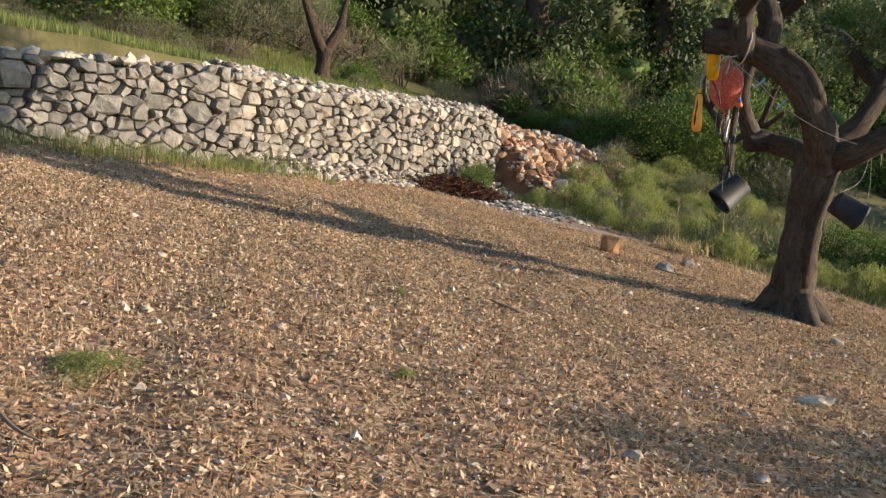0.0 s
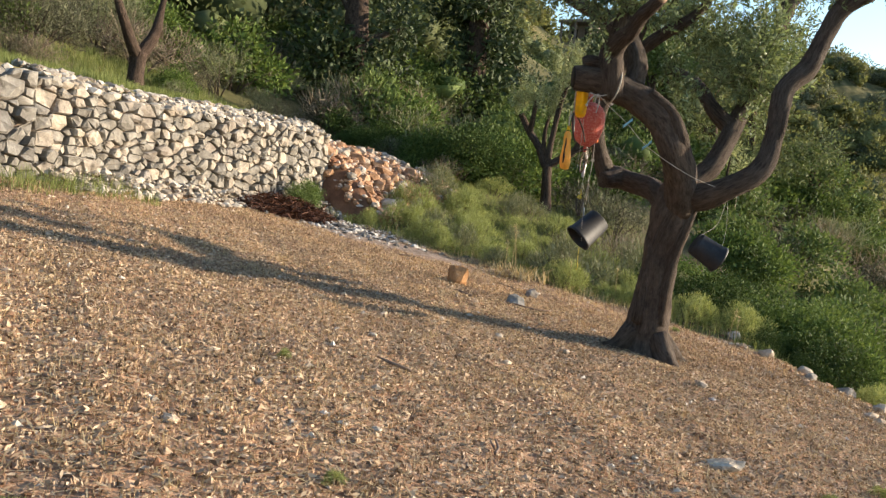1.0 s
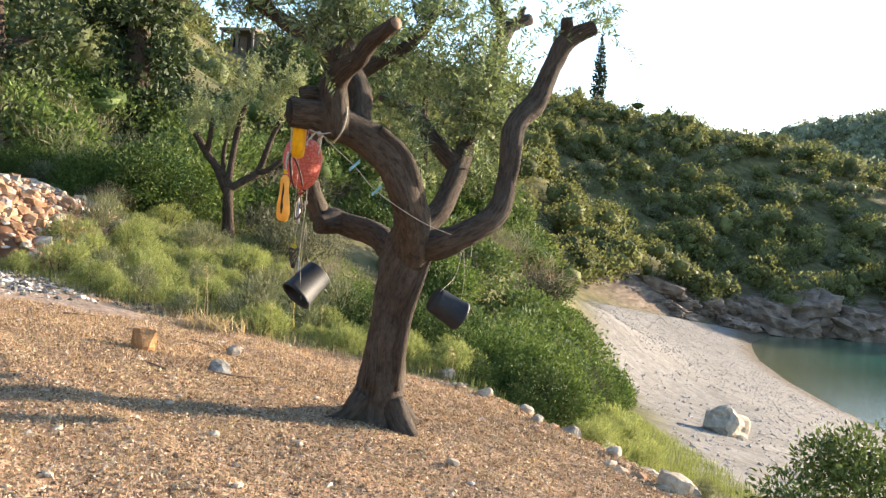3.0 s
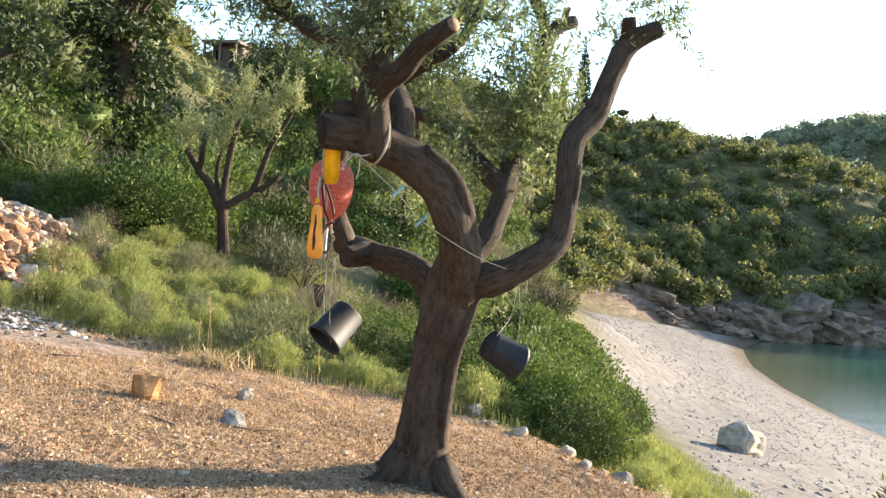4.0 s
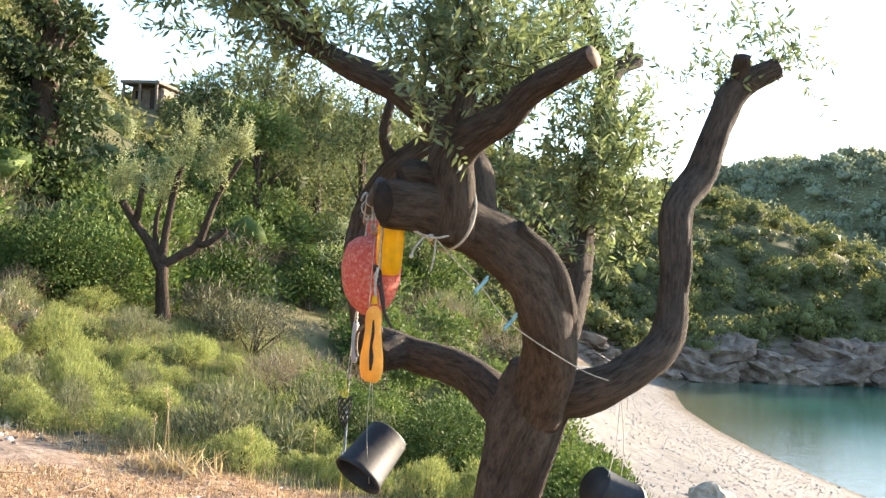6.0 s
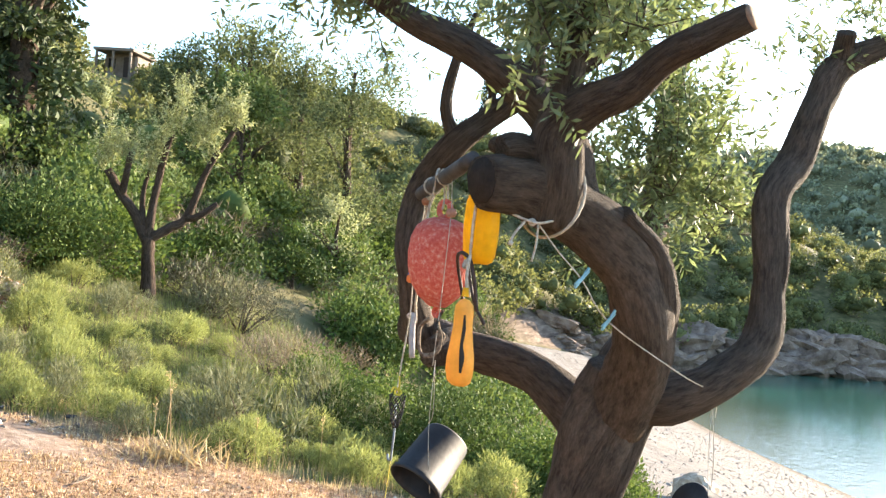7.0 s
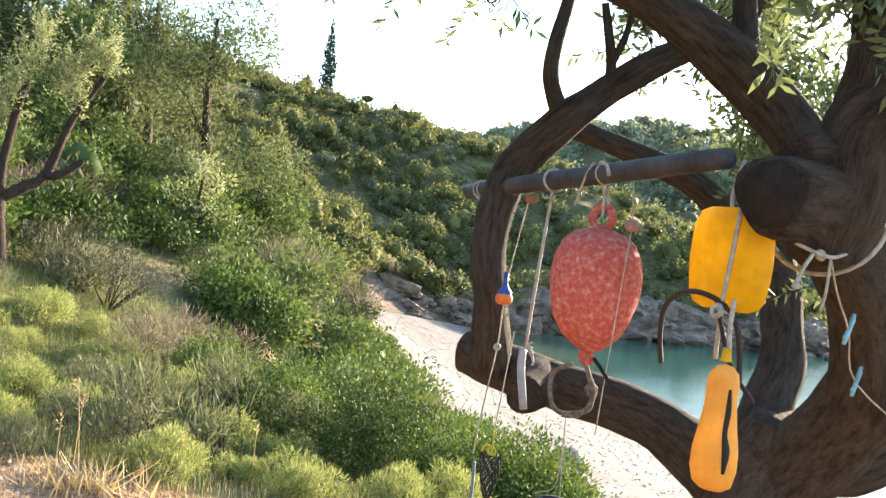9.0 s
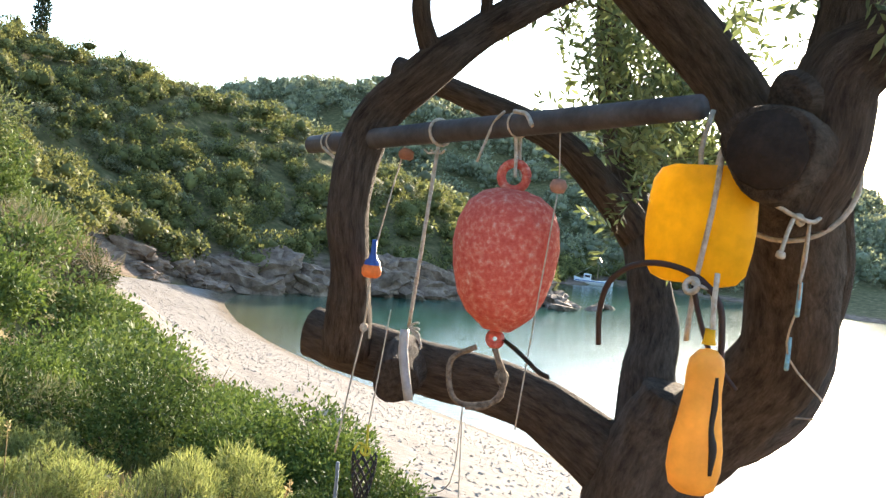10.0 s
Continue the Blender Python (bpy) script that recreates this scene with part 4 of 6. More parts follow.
M_OLIVE_PALE = leafy("pale young olive shoots", (0.2, 0.23, 0.11), (0.42, 0.45, 0.26), 0.25, 0.4)
z2 = ground_at(-4.06, 10.3)
small_olive("olive_tree", (-4.06, 10.3, z2), "pruned small olive with pale new shoots", [
    [(0, 0, -0.3, 0.17), (0.0, 0, 0.1, 0.12), (-0.03, 0, 0.6, 0.105), (-0.05, 0, 1.63 - z2, 0.1)],
    [(-0.06, 0, 1.55 - z2, 0.09), (-0.3, 0.05, 2.0 - z2, 0.08), (-0.52, 0.05, 2.27 - z2, 0.07), (-0.73, 0, 2.62 - z2, 0.06)],
    [(-0.5, 0.05, 2.25 - z2, 0.06), (-0.42, -0.1, 2.6 - z2, 0.05), (-0.37, -0.15, 2.91 - z2, 0.045)],
    [(-0.06, 0, 1.6 - z2, 0.08), (-0.02, 0.05, 2.2 - z2, 0.06), (0.09, 0.05, 2.93 - z2, 0.05), (0.2, 0.1, 3.3 - z2, 0.02)],
    [(-0.06, 0, 1.6 - z2, 0.08), (0.25, 0.05, 1.8 - z2, 0.075), (0.49, 0.1, 2.0 - z2, 0.065), (0.75, 0.1, 2.78 - z2, 0.05), (1.1, 0.1, 3.38 - z2, 0.04)],
    [(0.45, 0.1, 1.97 - z2, 0.06), (0.65, 0.0, 2.0 - z2, 0.055), (0.95, 0, 2.23 - z2, 0.045)],
    [(-0.15, 0, 1.8 - z2, 0.05), (-0.2, 0.1, 2.3 - z2, 0.04), (-0.12, 0.1, 2.7 - z2, 0.025)],
], [(-0.72, 0, 2.85 - z2), (-0.8, 0, 2.7 - z2), (0.2, 0.1, 3.4 - z2), (0.1, 0.0, 3.2 - z2), (0.75, 0.1, 3.3 - z2), (0.95, 0.1, 3.55 - z2), (0.6, 0.1, 3.1 - z2), (0.28, 0.1, 3.7 - z2), (1.15, 0.1, 3.5 - z2), (-0.4, -0.1, 2.8 - z2), (-0.12, 0.1, 2.6 - z2), (0.0, 0.0, 2.9 - z2), (0.85, 0.1, 2.9 - z2)], 380, 31, 0.075, 0.14)
zu = ground_at(-8.17, 2.75)
small_olive("olive_tree", (-8.17, 2.75, zu), "dark-trunked olive on the upper terrace", [
    [(0, 0, -0.2, 0.17), (0, 0.02, 0.25, 0.12), (0.0, 0.06, 0.6, 0.12)],
    [(0, 0.05, 0.5, 0.09), (0.0, -0.2, 0.85, 0.08), (0.0, -0.45, 1.3, 0.05), (0, -0.7, 1.9, 0.03)],
    [(0, 0.06, 0.55, 0.09), (0.05, 0.3, 0.9, 0.08), (0.0, 0.5, 1.4, 0.045), (0, 0.7, 2.0, 0.03)],
], [(0, -0.7, 2.1), (0, 0.8, 2.2), (0, 0, 2.3), (0.3, 0.2, 2.0)], 160, 41, 0.06, 0.4)

# ---- dry stone wall ----
WALL_X = -6.32


def wall_top(y):
    return 1.92 - 0.03 * abs(y + 0.7) if y < -0.68 else 1.9 - 0.11 * min(1.0, (y + 0.68) / 1.6) - 0.01 * (y - 1)


stone_wall = tagged(empty("dry_stone_wall", (WALL_X, 0, 0)), "dry stone retaining wall of pale and grey limestone blocks", "wall")
bm = bmesh.new()
ys = np.arange(-9.0, 5.31, 0.3)
for a, b in zip(ys, ys[1:]):
    v = [bm.verts.new((x, y, z)) for y in (a, b) for x, z in ((-0.085, ground_at(WALL_X, y) - 0.3), (-0.085, wall_top(y) - 0.07), (-0.75, wall_top(y) - 0.12), (-0.75, ground_at(WALL_X, y) - 0.3))]
    for f in ((0, 1, 5, 4), (1, 2, 6, 5), (2, 3, 7, 6)):
        bm.faces.new([v[i] for i in f])
bmesh.ops.remove_doubles(bm, verts=bm.verts, dist=0.001)
part("core", bm, noisy("dark packed earth", [(0.3, (0.06, 0.045, 0.035)), (0.7, (0.2, 0.15, 0.11))], 6.0), stone_wall, "dark earth and packing between the stones")


def clip_half(poly, q, n):
    """The part of a polygon on the near side of a line through q."""
    out = []
    for i in range(len(poly)):
        a, b = poly[i], poly[(i + 1) % len(poly)]
        da, db = float((a - q) @ n), float((b - q) @ n)
        if da <= 0:
            out.append(a)
        if da * db < 0:
            out.append(a + (b - a) * da / (da - db))
    return out


def wall_stone(bm, poly, proud, rng):
    """One quarried block: a broken front face with chipped edges, its sides running back into the wall."""
    c = sum(poly) / len(poly)
    tilt = rng.normal(size=2) * 0.13
    outer, inner, back = [], [], []
    for p in poly:
        e = c + (p - c) * (1 - 0.007 / max(0.03, float(np.linalg.norm(p - c))))
        f = c + (p - c) * rng.uniform(0.66, 0.86)
        x = proud + float(tilt @ (p - c))
        outer.append(bm.verts.new((x - 0.016 - 0.014 * rng.random(), e[0], e[1])))
        inner.append(bm.verts.new((x + 0.012 * rng.normal(), f[0], f[1])))
        back.append(bm.verts.new((-0.16, e[0], e[1])))
    mid = bm.verts.new((proud + 0.008 + 0.012 * rng.normal(), c[0] + 0.01 * rng.normal(), c[1] + 0.01 * rng.normal()))
    n = len(poly)
    for k in range(n):
        j = (k + 1) % n
        bm.faces.new((back[k], back[j], outer[j], outer[k]))
        bm.faces.new((outer[k], outer[j], inner[j], inner[k]))
        bm.faces.new((inner[k], inner[j], mid))


rng = np.random.default_rng(7)
rest, made = bmesh.new(), 0
for ya, yb, near, far in ((-9.0, -0.7, 0.085, 0.29), (-0.68, 5.25, 0.085, 0.215)):
    seeds = []
    for k in range(9000):
        q = np.array((rng.uniform(ya, yb), rng.uniform(-0.05, 1.5)))
        gap = near + (far - near) * rng.random() ** 1.3
        if all(abs(q[0] - o[0]) > 0.5 or math.hypot(q[0] - o[0], 1.45 * (q[1] - o[1])) > 0.5 * (gap + g) for o, g in seeds):
            seeds.append((q, gap))
    for i, (q, g) in enumerate(seeds):
        base = ground_at(WALL_X, q[0])
        top = wall_top(q[0]) - base + rng.uniform(-0.03, 0.05)
        if q[1] > top - 0.02:
            continue
        poly = [np.array(v) for v in ((max(q[0] - 0.25, ya), q[1] - 0.2), (min(q[0] + 0.25, yb), q[1] - 0.2), (min(q[0] + 0.25, yb), min(q[1] + 0.2, top)), (max(q[0] - 0.25, ya), min(q[1] + 0.2, top)))]
        for j, (o, h) in enumerate(seeds):
            if j != i and abs(o[0] - q[0]) < 0.5 and abs(o[1] - q[1]) < 0.5:
                n = (o - q) * np.array((1.0, 2.1)) + 0.12 * rng.normal(size=2) * np.abs(o - q)
                poly = clip_half(poly, q + (o - q) * (g / (g + h) - 0.01), n)
        if len(poly) < 3:
            continue
        poly = [v + np.array((0.0, base)) for v in poly]
        proud = rng.uniform(-0.03, 0.05)
        if q[0] > -3.4 and made < 298:
            one = bmesh.new()
            wall_stone(one, poly, proud, rng)
            grey = ya < -1 or rng.random() < 0.14
            part("stone", one, M_GREYSTONE if grey else M_LIMESTONE, stone_wall, "", False)
            made += 1
        else:
            wall_stone(rest, poly, proud, rng)
tagged(part("stones", rest, M_GREYSTONE, stone_wall, "", False), kind="stuff")


# ---- loose stones ----
def stone_bits(name, places, mat, label, seed, squash=(1, 1, 0.65), category="stones", sub=1):
    """Many small stones in one mesh, each a rough faceted lump."""
    rng = np.random.default_rng(seed)
    src = bmesh.new()
    bmesh.ops.create_icosphere(src, subdivisions=max(sub, 1), radius=1.0)
    base = np.array([v.co[:] for v in src.verts])
    faces = np.array([[v.index for v in f.verts] for f in src.faces])
    src.free()
    if sub == 0:
        base = np.array([(1, 0, 0), (0.25, 0.95, 0.2), (-0.9, 0.3, 0), (-0.2, -0.95, 0.15), (0.05, 0.1, 0.95), (0, 0, -0.8)])
        faces = np.array([(i, (i + 1) % 4, 4) for i in range(4)] + [((i + 1) % 4, i, 5) for i in range(4)])
    places = np.array(places)
    n, k = len(places), len(base)
    lump = 1 + 0.55 * (rng.random((n, k)) - 0.5)
    sc = np.array(squash) * (0.65 + 0.7 * rng.random((n, 3)))
    co = base[None] * lump[..., None] * sc[:, None] * places[:, None, 3:4]
    a = rng.random(n) * 6.28
    c, s = np.cos(a)[:, None], np.sin(a)[:, None]
    co = np.stack([co[..., 0] * c - co[..., 1] * s, co[..., 0] * s + co[..., 1] * c, co[..., 2]], -1) + places[:, None, :3]
    f = (faces[None] + (np.arange(n) * k)[:, None, None]).reshape(-1, 3)
    me = bpy.data.meshes.new(name)
    me.from_pydata(co.reshape(-1, 3).tolist(), [], f.tolist())
    me.materials.append(mat)
    me.polygons.foreach_set("use_smooth", np.full(len(me.polygons), category == "woods"))
    return tagged(new(name, me), label, category, kind="stuff")


def island_stone(name, stops):
    m, n, l, b = material(name, 0.9, 0.15)
    geo = n.new("ShaderNodeNewGeometry")
    c = ramp(n, l, geo.outputs["Random Per Island"], stops)
    f = noise_node(n, l, coords(n, l), 40.0, 4.0)
    c = mix(n, l, 0.4, c, ramp(n, l, f, [(0.3, (0.4, 0.38, 0.36)), (0.65, (1, 1, 1))]), "MULTIPLY")
    l.new(c, b.inputs["Base Color"])
    bump(n, l, b, f, 0.5, 0.006)
    return m


M_FIELD_STONES = island_stone("mixed field stones", [(0.0, (0.22, 0.11, 0.06)), (0.35, (0.36, 0.22, 0.13)), (0.65, (0.45, 0.33, 0.22)), (0.9, (0.58, 0.48, 0.36)), (1.0, (0.68, 0.6, 0.5))])
M_WHITE_RUBBLE = island_stone("white limestone rubble", [(0.0, (0.2, 0.165, 0.125)), (0.5, (0.38, 0.325, 0.255)), (1.0, (0.58, 0.52, 0.43))])
M_RED_RUBBLE = island_stone("red broken rubble", [(0.0, (0.22, 0.1, 0.055)), (0.45, (0.4, 0.23, 0.13)), (0.8, (0.52, 0.38, 0.27)), (1.0, (0.62, 0.54, 0.46))])
M_SHINGLE = island_stone("beach cobbles", [(0.0, (0.17, 0.15, 0.13)), (0.5, (0.28, 0.255, 0.225)), (1.0, (0.42, 0.395, 0.36))])
rng = np.random.default_rng(21)


def scatter(n, x0, x1, y0, y1, r0, r1, ok=None, power=3.0, sink=0.25):
    x, y = rng.uniform(x0, x1, n), rng.uniform(y0, y1, n)
    keep = np.ones(n, bool) if ok is None else ok(x, y)
    x, y = x[keep], y[keep]
    r = r0 + (r1 - r0) * rng.random(len(x)) ** power
    return np.stack([x, y, land(x, y) + r * (0.35 - sink), r], -1)


def in_field(x, y):
    c = cover(x, y)
    return (c[1] > 0.4) & (c[2] < 0.45) & (x > -6.0)


stone_bits("field_stones", scatter(30000, -6.2, 4.5, -9.8, 5.5, 0.005, 0.03, in_field, 5.0), M_FIELD_STONES, "small pale and rusty stones strewn over the field", 1, sub=0)
stone_bits("rim_stones", scatter(1500, -1.0, 3.6, -3.5, 4.6, 0.02, 0.06, lambda x, y: np.abs(rim(x, y) + 0.15 * np.sin(3 * y)) < 0.4, 3.5), M_FIELD_STONES, "rusty and white stones along the terrace rim", 2)
x = WALL_X + 0.12 + 0.5 * rng.random(900) ** 2
y = rng.uniform(-0.6, 5.2, 900)
stone_bits("wall_foot_rubble", np.stack([x, y, land(x, y) + 0.02 + 0.16 * np.maximum(0, 1 - (x - WALL_X - 0.1) / 0.4) * rng.random(900), 0.02 + 0.05 * rng.random(900) ** 3], -1), M_WHITE_RUBBLE, "white limestone chips along the wall's foot", 3)
x = WALL_X - 0.03 - 0.6 * rng.random(1300)
y = rng.uniform(-0.5, 5.2, 1300)
zt = np.array([wall_top(v) for v in y]) - 0.05 + 0.17 * np.clip((WALL_X - x) / 0.35, 0, 1)
stone_bits("wall_top_rubble", np.stack([x, y, zt + 0.03 * rng.random(1300), 0.025 + 0.055 * rng.random(1300) ** 2.5], -1), M_WHITE_RUBBLE, "white rubble heaped along the wall's top", 4)
x = WALL_X - 0.05 - 0.5 * rng.random(500)
y = rng.uniform(-8, -0.7, 500)
stone_bits("old_wall_top", np.stack([x, y, np.array([wall_top(v) for v in y]) - 0.02 + 0.05 * rng.random(500), 0.03 + 0.06 * rng.random(500) ** 2], -1), M_WHITE_RUBBLE, "grey packing stones on the old wall's top", 5)


def stone(name, at, r, squash, mat, label, seed, sub=2, group=""):
    bm = bmesh.new()
    blob(bm, r, (0, 0, 0), squash, 0.3, seed, sub, seed * 1.3)
    ob = part(name, bm, mat, None, "", False)
    ob.location = (at[0], at[1], (at[2] if len(at) > 2 else ground_at(at[0], at[1])) + r * squash[2] * 0.55)
    return tagged(ob, label, "stone", group)


stone("stone", (-2.27, 1.06), 0.13, (0.9, 0.7, 0.95), stone_material("orange sandstone", [(0.3, (0.25, 0.11, 0.045)), (0.6, (0.5, 0.27, 0.12)), (0.8, (0.6, 0.42, 0.26))], 6.0, 0.0), "upright orange-brown stone on the field", 2.0)
stone("stone", (-1.67, 1.777), 0.07, (1, 0.8, 0.8), M_LIMESTONE, "small white stone on the field", 3.0)
stone("stone", (-1.5, 0.7), 0.12, (1.3, 0.7, 0.35), M_GREYSTONE, "flat grey stone half sunk in the field", 4.0)
M_WARM = stone_material("cream field stone", [(0.25, (0.3, 0.22, 0.15)), (0.5, (0.5, 0.41, 0.31)), (0.75, (0.66, 0.58, 0.48))], 8.0, 0.5)
stone("stone", (0.77, -3.12), 0.08, (1.3, 0.7, 0.35), M_WARM, "flat pale stone in the stubble", 5.0)
for k, (sx, sy, r) in enumerate(((-0.53, -6.6, 0.05), (-1.28, -5.45, 0.045), (-0.43, -4.44, 0.04), (-0.58, -2.35, 0.05), (-1.33, -2.71, 0.05), (-0.9, -5.08, 0.045), (-1.02, -4.37, 0.045), (0.44, -0.94, 0.08), (-0.95, -1.42, 0.06), (-0.66, 0.39, 0.055), (-1.6, -2.03, 0.05), (-0.48, -1.28, 0.05), (0.6, -4.9, 0.06), (0.95, -4.6, 0.05), (-2.06, -4.8, 0.05))):
    stone("stone", (sx, sy), r * 0.62, (1.1, 0.8, 0.6), M_WARM, "pale stone lying in the stubble", 10.0 + k, 1, "stones in the stubble")
for k, (sx, sy, r) in enumerate(((0.34, 3.45, 0.13), (0.75, 2.7, 0.1), (1.15, 2.3, 0.11), (1.5, 1.6, 0.13), (1.92, 2.2, 0.2), (2.2, 1.3, 0.15), (2.3, 0.5, 0.14), (1.75, 0.7, 0.1), (2.05, -0.1, 0.16), (1.2, 1.6, 0.08))):
    stone("rock", (sx, sy), r * 0.68, (1.2, 0.9, 0.75), M_WARM if k % 3 else M_LIMESTONE, "weathered rock on the terrace rim", 40.0 + k, 2, "rocks on the terrace rim")
xb, yb = rng.uniform(2.5, 26, 15000), rng.uniform(5, 74, 15000)
kb = cover(xb, yb)[0] > 0.5
stone_bits("beach_cobbles", np.stack([xb, yb, land(xb, yb), 0.02 + 0.06 * rng.random(15000) ** 3], -1)[kb], M_SHINGLE, "pale cobbles strewn over the shingle beach", 8, sub=0)
stone("boulder", (7.2, 15.4), 0.56, (1.0, 0.8, 0.75), M_WARM, "big pale boulder on the shingle beach", 61.0, 3)

# rubble where the wall has fallen, ash and burnt debris
hx, hy, hz = -6.4, 6.6, ground_at(-6.2, 6.6)
heap = tagged(empty("rubble_heap", (hx, hy, hz)), "collapsed wall spilling red and white stones", "rubble")


def heap_z(x, y):
    """The spill of the fallen wall: steep by the old face, running out on the field."""
    g = np.minimum(land(x, y), land(np.full(np.shape(x), -6.3), y) + 0.1)
    u = np.clip((x + 6.95) / 1.75, 0, 1)
    v = smooth(4.9, 5.4, y) * (1 - smooth(7.9, 8.9, y))
    top = 1.78 - 0.1 * (y - 5) - g
    return g + np.maximum(top, 0.1) * (1 - u) ** 0.85 * v - 0.05 * (1 - v)


for k in range(170):
    u, v = rng.random() ** 0.8, rng.random()
    px, py = -6.95 + 1.75 * u, 5.2 + 3.1 * v
    bm = bmesh.new()
    r = 0.05 + 0.1 * rng.random() ** 2
    blob(bm, r, (px - hx, py - hy, float(heap_z(px, py)) + 0.02 - hz), (1.2, 0.9, 0.75), 0.3, k * 0.7, 1, k)
    part("stone", bm, M_REDSTONE if rng.random() < 0.66 - 0.35 * (v > 0.75) - 0.3 * (u > 0.85) else M_LIMESTONE, heap, "", False)
n = 1500
u, v = rng.random(n), rng.random(n)
px, py = -6.95 + 1.8 * u, 5.15 + 3.3 * v
stone_bits("heap_chips", np.stack([px, py, heap_z(px, py), 0.025 + 0.05 * rng.random(n) ** 2], -1), M_RED_RUBBLE, "red earth and stone chips of the fallen wall", 6)
bx_, by_ = np.meshgrid(np.linspace(-7.3, -5.1, 24), np.linspace(4.9, 9.0, 36))
tagged(sheet("earth_bank", bx_, by_, heap_z(bx_, by_) - 0.01, noisy("red earth", [(0.3, (0.1, 0.045, 0.025)), (0.7, (0.25, 0.13, 0.075))], 5.0, 0.95)), "bare red earth bank behind the fallen wall", "earth", kind="structure")
x, y = rng.normal(-5.0, 0.6, 2200), rng.normal(3.8, 0.6, 2200)
stone_bits("ash_stones", np.stack([x, y, land(x, y), 0.008 + 0.05 * rng.random(2200) ** 3.5], -1), island_stone("ash and burnt stone", [(0.0, (0.03, 0.028, 0.026)), (0.5, (0.15, 0.14, 0.125)), (0.7, (0.34, 0.31, 0.275)), (1.0, (0.6, 0.56, 0.5))]), "grey ash, charcoal and white burnt stones", 7)
rngd = np.random.default_rng(5)
n = 2600
a, r = rngd.random(n) * 6.28, np.sqrt(rngd.random(n))
px, py = -5.75 + 0.85 * r * np.cos(a) * 0.7, 3.2 + 0.95 * r * np.sin(a)
pz = land(px, py) + 0.26 * (1 - r ** 2) * rngd.random(n)
d = rngd.normal(size=(n, 3)) * np.array([1, 1, 0.35])
d /= np.linalg.norm(d, axis=1)[:, None]
w = np.cross(d, rngd.normal(size=(n, 3)))
w /= np.linalg.norm(w, axis=1)[:, None]
p = np.stack([px, py, pz], -1)
ll = (0.08 + 0.2 * rngd.random(n))[:, None]
tagged(quads("debris_heap", np.stack([p - d * ll / 2 - w * 0.008, p + d * ll / 2 - w * 0.003, p + d * ll / 2 + w * 0.003, p - d * ll / 2 + w * 0.008], 1), leafy("dead red-brown twigs", (0.03, 0.015, 0.01), (0.13, 0.06, 0.038), 0.1, 0.1)), "heap of dead red-brown branches by the wall", "debris", kind="stuff")


# ---- grasses ----
def blades(name, places, height, width, mat, label, seed, lean=0.35, category="grass"):
    rng = np.random.default_rng(seed)
    p = np.array(places)
    n = len(p)
    a = rng.random(n) * 6.28
    d = np.stack([np.cos(a) * lean * rng.random(n), np.sin(a) * lean * rng.random(n), np.ones(n)], -1)
    b = rng.random(n) * 6.28
    w = np.stack([np.cos(b), np.sin(b), np.zeros(n)], -1) * width
    h = (height * (0.45 + 0.8 * rng.random(n)))[:, None]
    q = p[:, :3] + d * h
    return tagged(quads(name, np.stack([p[:, :3] - w, p[:, :3] + w, q + w * 0.25, q - w * 0.25], 1), mat), label, category, kind="stuff")


def tuft_places(n, x0, x1, y0, y1, ok, per=7, spread=0.035):
    x, y = rng.uniform(x0, x1, n), rng.uniform(y0, y1, n)
    keep = ok(x, y)
    x, y = np.repeat(x[keep], per), np.repeat(y[keep], per)
    x, y = x + rng.normal(size=len(x)) * spread, y + rng.normal(size=len(y)) * spread
    return np.stack([x, y, land(x, y) - 0.005], -1)


blades("stubble", tuft_places(11000, -6.2, 4.0, -9.8, 4.3, lambda x, y: in_field(x, y) & (rng.random(len(x)) < 0.15 + 0.75 * (x < -0.5 + 0.4 * wave(x, y, 0.9))), 6, 0.025), 0.038, 0.0018, M_STRAW, "dry straw stubble standing on the field", 1)
M_CLODS = island_stone("brown clods and leaf bits", [(0.0, (0.14, 0.075, 0.042)), (0.35, (0.31, 0.19, 0.11)), (0.7, (0.48, 0.32, 0.2)), (1.0, (0.66, 0.51, 0.36))])
stone_bits("field_clods", scatter(52000, -5.9, 4.5, -9.8, 3.2, 0.005, 0.017, in_field, 1.8, 0.1), M_CLODS, "brown clods, bark and leaf bits over the field", 12, (1.5, 0.75, 0.45), "clods", 0)
blades("chaff", tuft_places(36000, -6.0, 4.5, -10.0, 2.2, in_field, 4, 0.02), 0.024, 0.0042, M_CHAFF, "dense brown stubble and leaf bits over the field", 6, 0.5, "stubble")
blades("edge_chaff", tuft_places(9000, -6.2, 2.0, 0.5, 4.4, in_field, 3, 0.03), 0.035, 0.0045, M_CHAFF, "brown stubble near the field's edge", 7, 0.5, "stubble")
# dead leaves and bark bits, lying every way over the near field
n = 190000
x, y = rng.uniform(-4.5, 3.2, n), -7.6 + 9.2 * rng.random(n) ** 1.25
thin = np.random.default_rng(77)
x, y = x + thin.normal(0, 0.55, n), y + thin.normal(0, 0.5, n)
k = in_field(x, y)
x, y, n = x[k], y[k], int(k.sum())
p = np.stack([x, y, land(x, y) + 0.004 + 0.014 * rng.random(n)], -1)
d = rng.normal(size=(n, 3)) * np.array([1, 1, 0.55])
d /= np.linalg.norm(d, axis=1)[:, None]
w = np.cross(d, rng.normal(size=(n, 3)))
w /= np.linalg.norm(w, axis=1)[:, None]
ll = (0.006 + 0.013 * rng.random(n) ** 1.5)[:, None]
M_LITTER = leafy("dead brown leaves and bark", (0.11, 0.073, 0.047), (0.6, 0.47, 0.33), 0.1, 0.12)
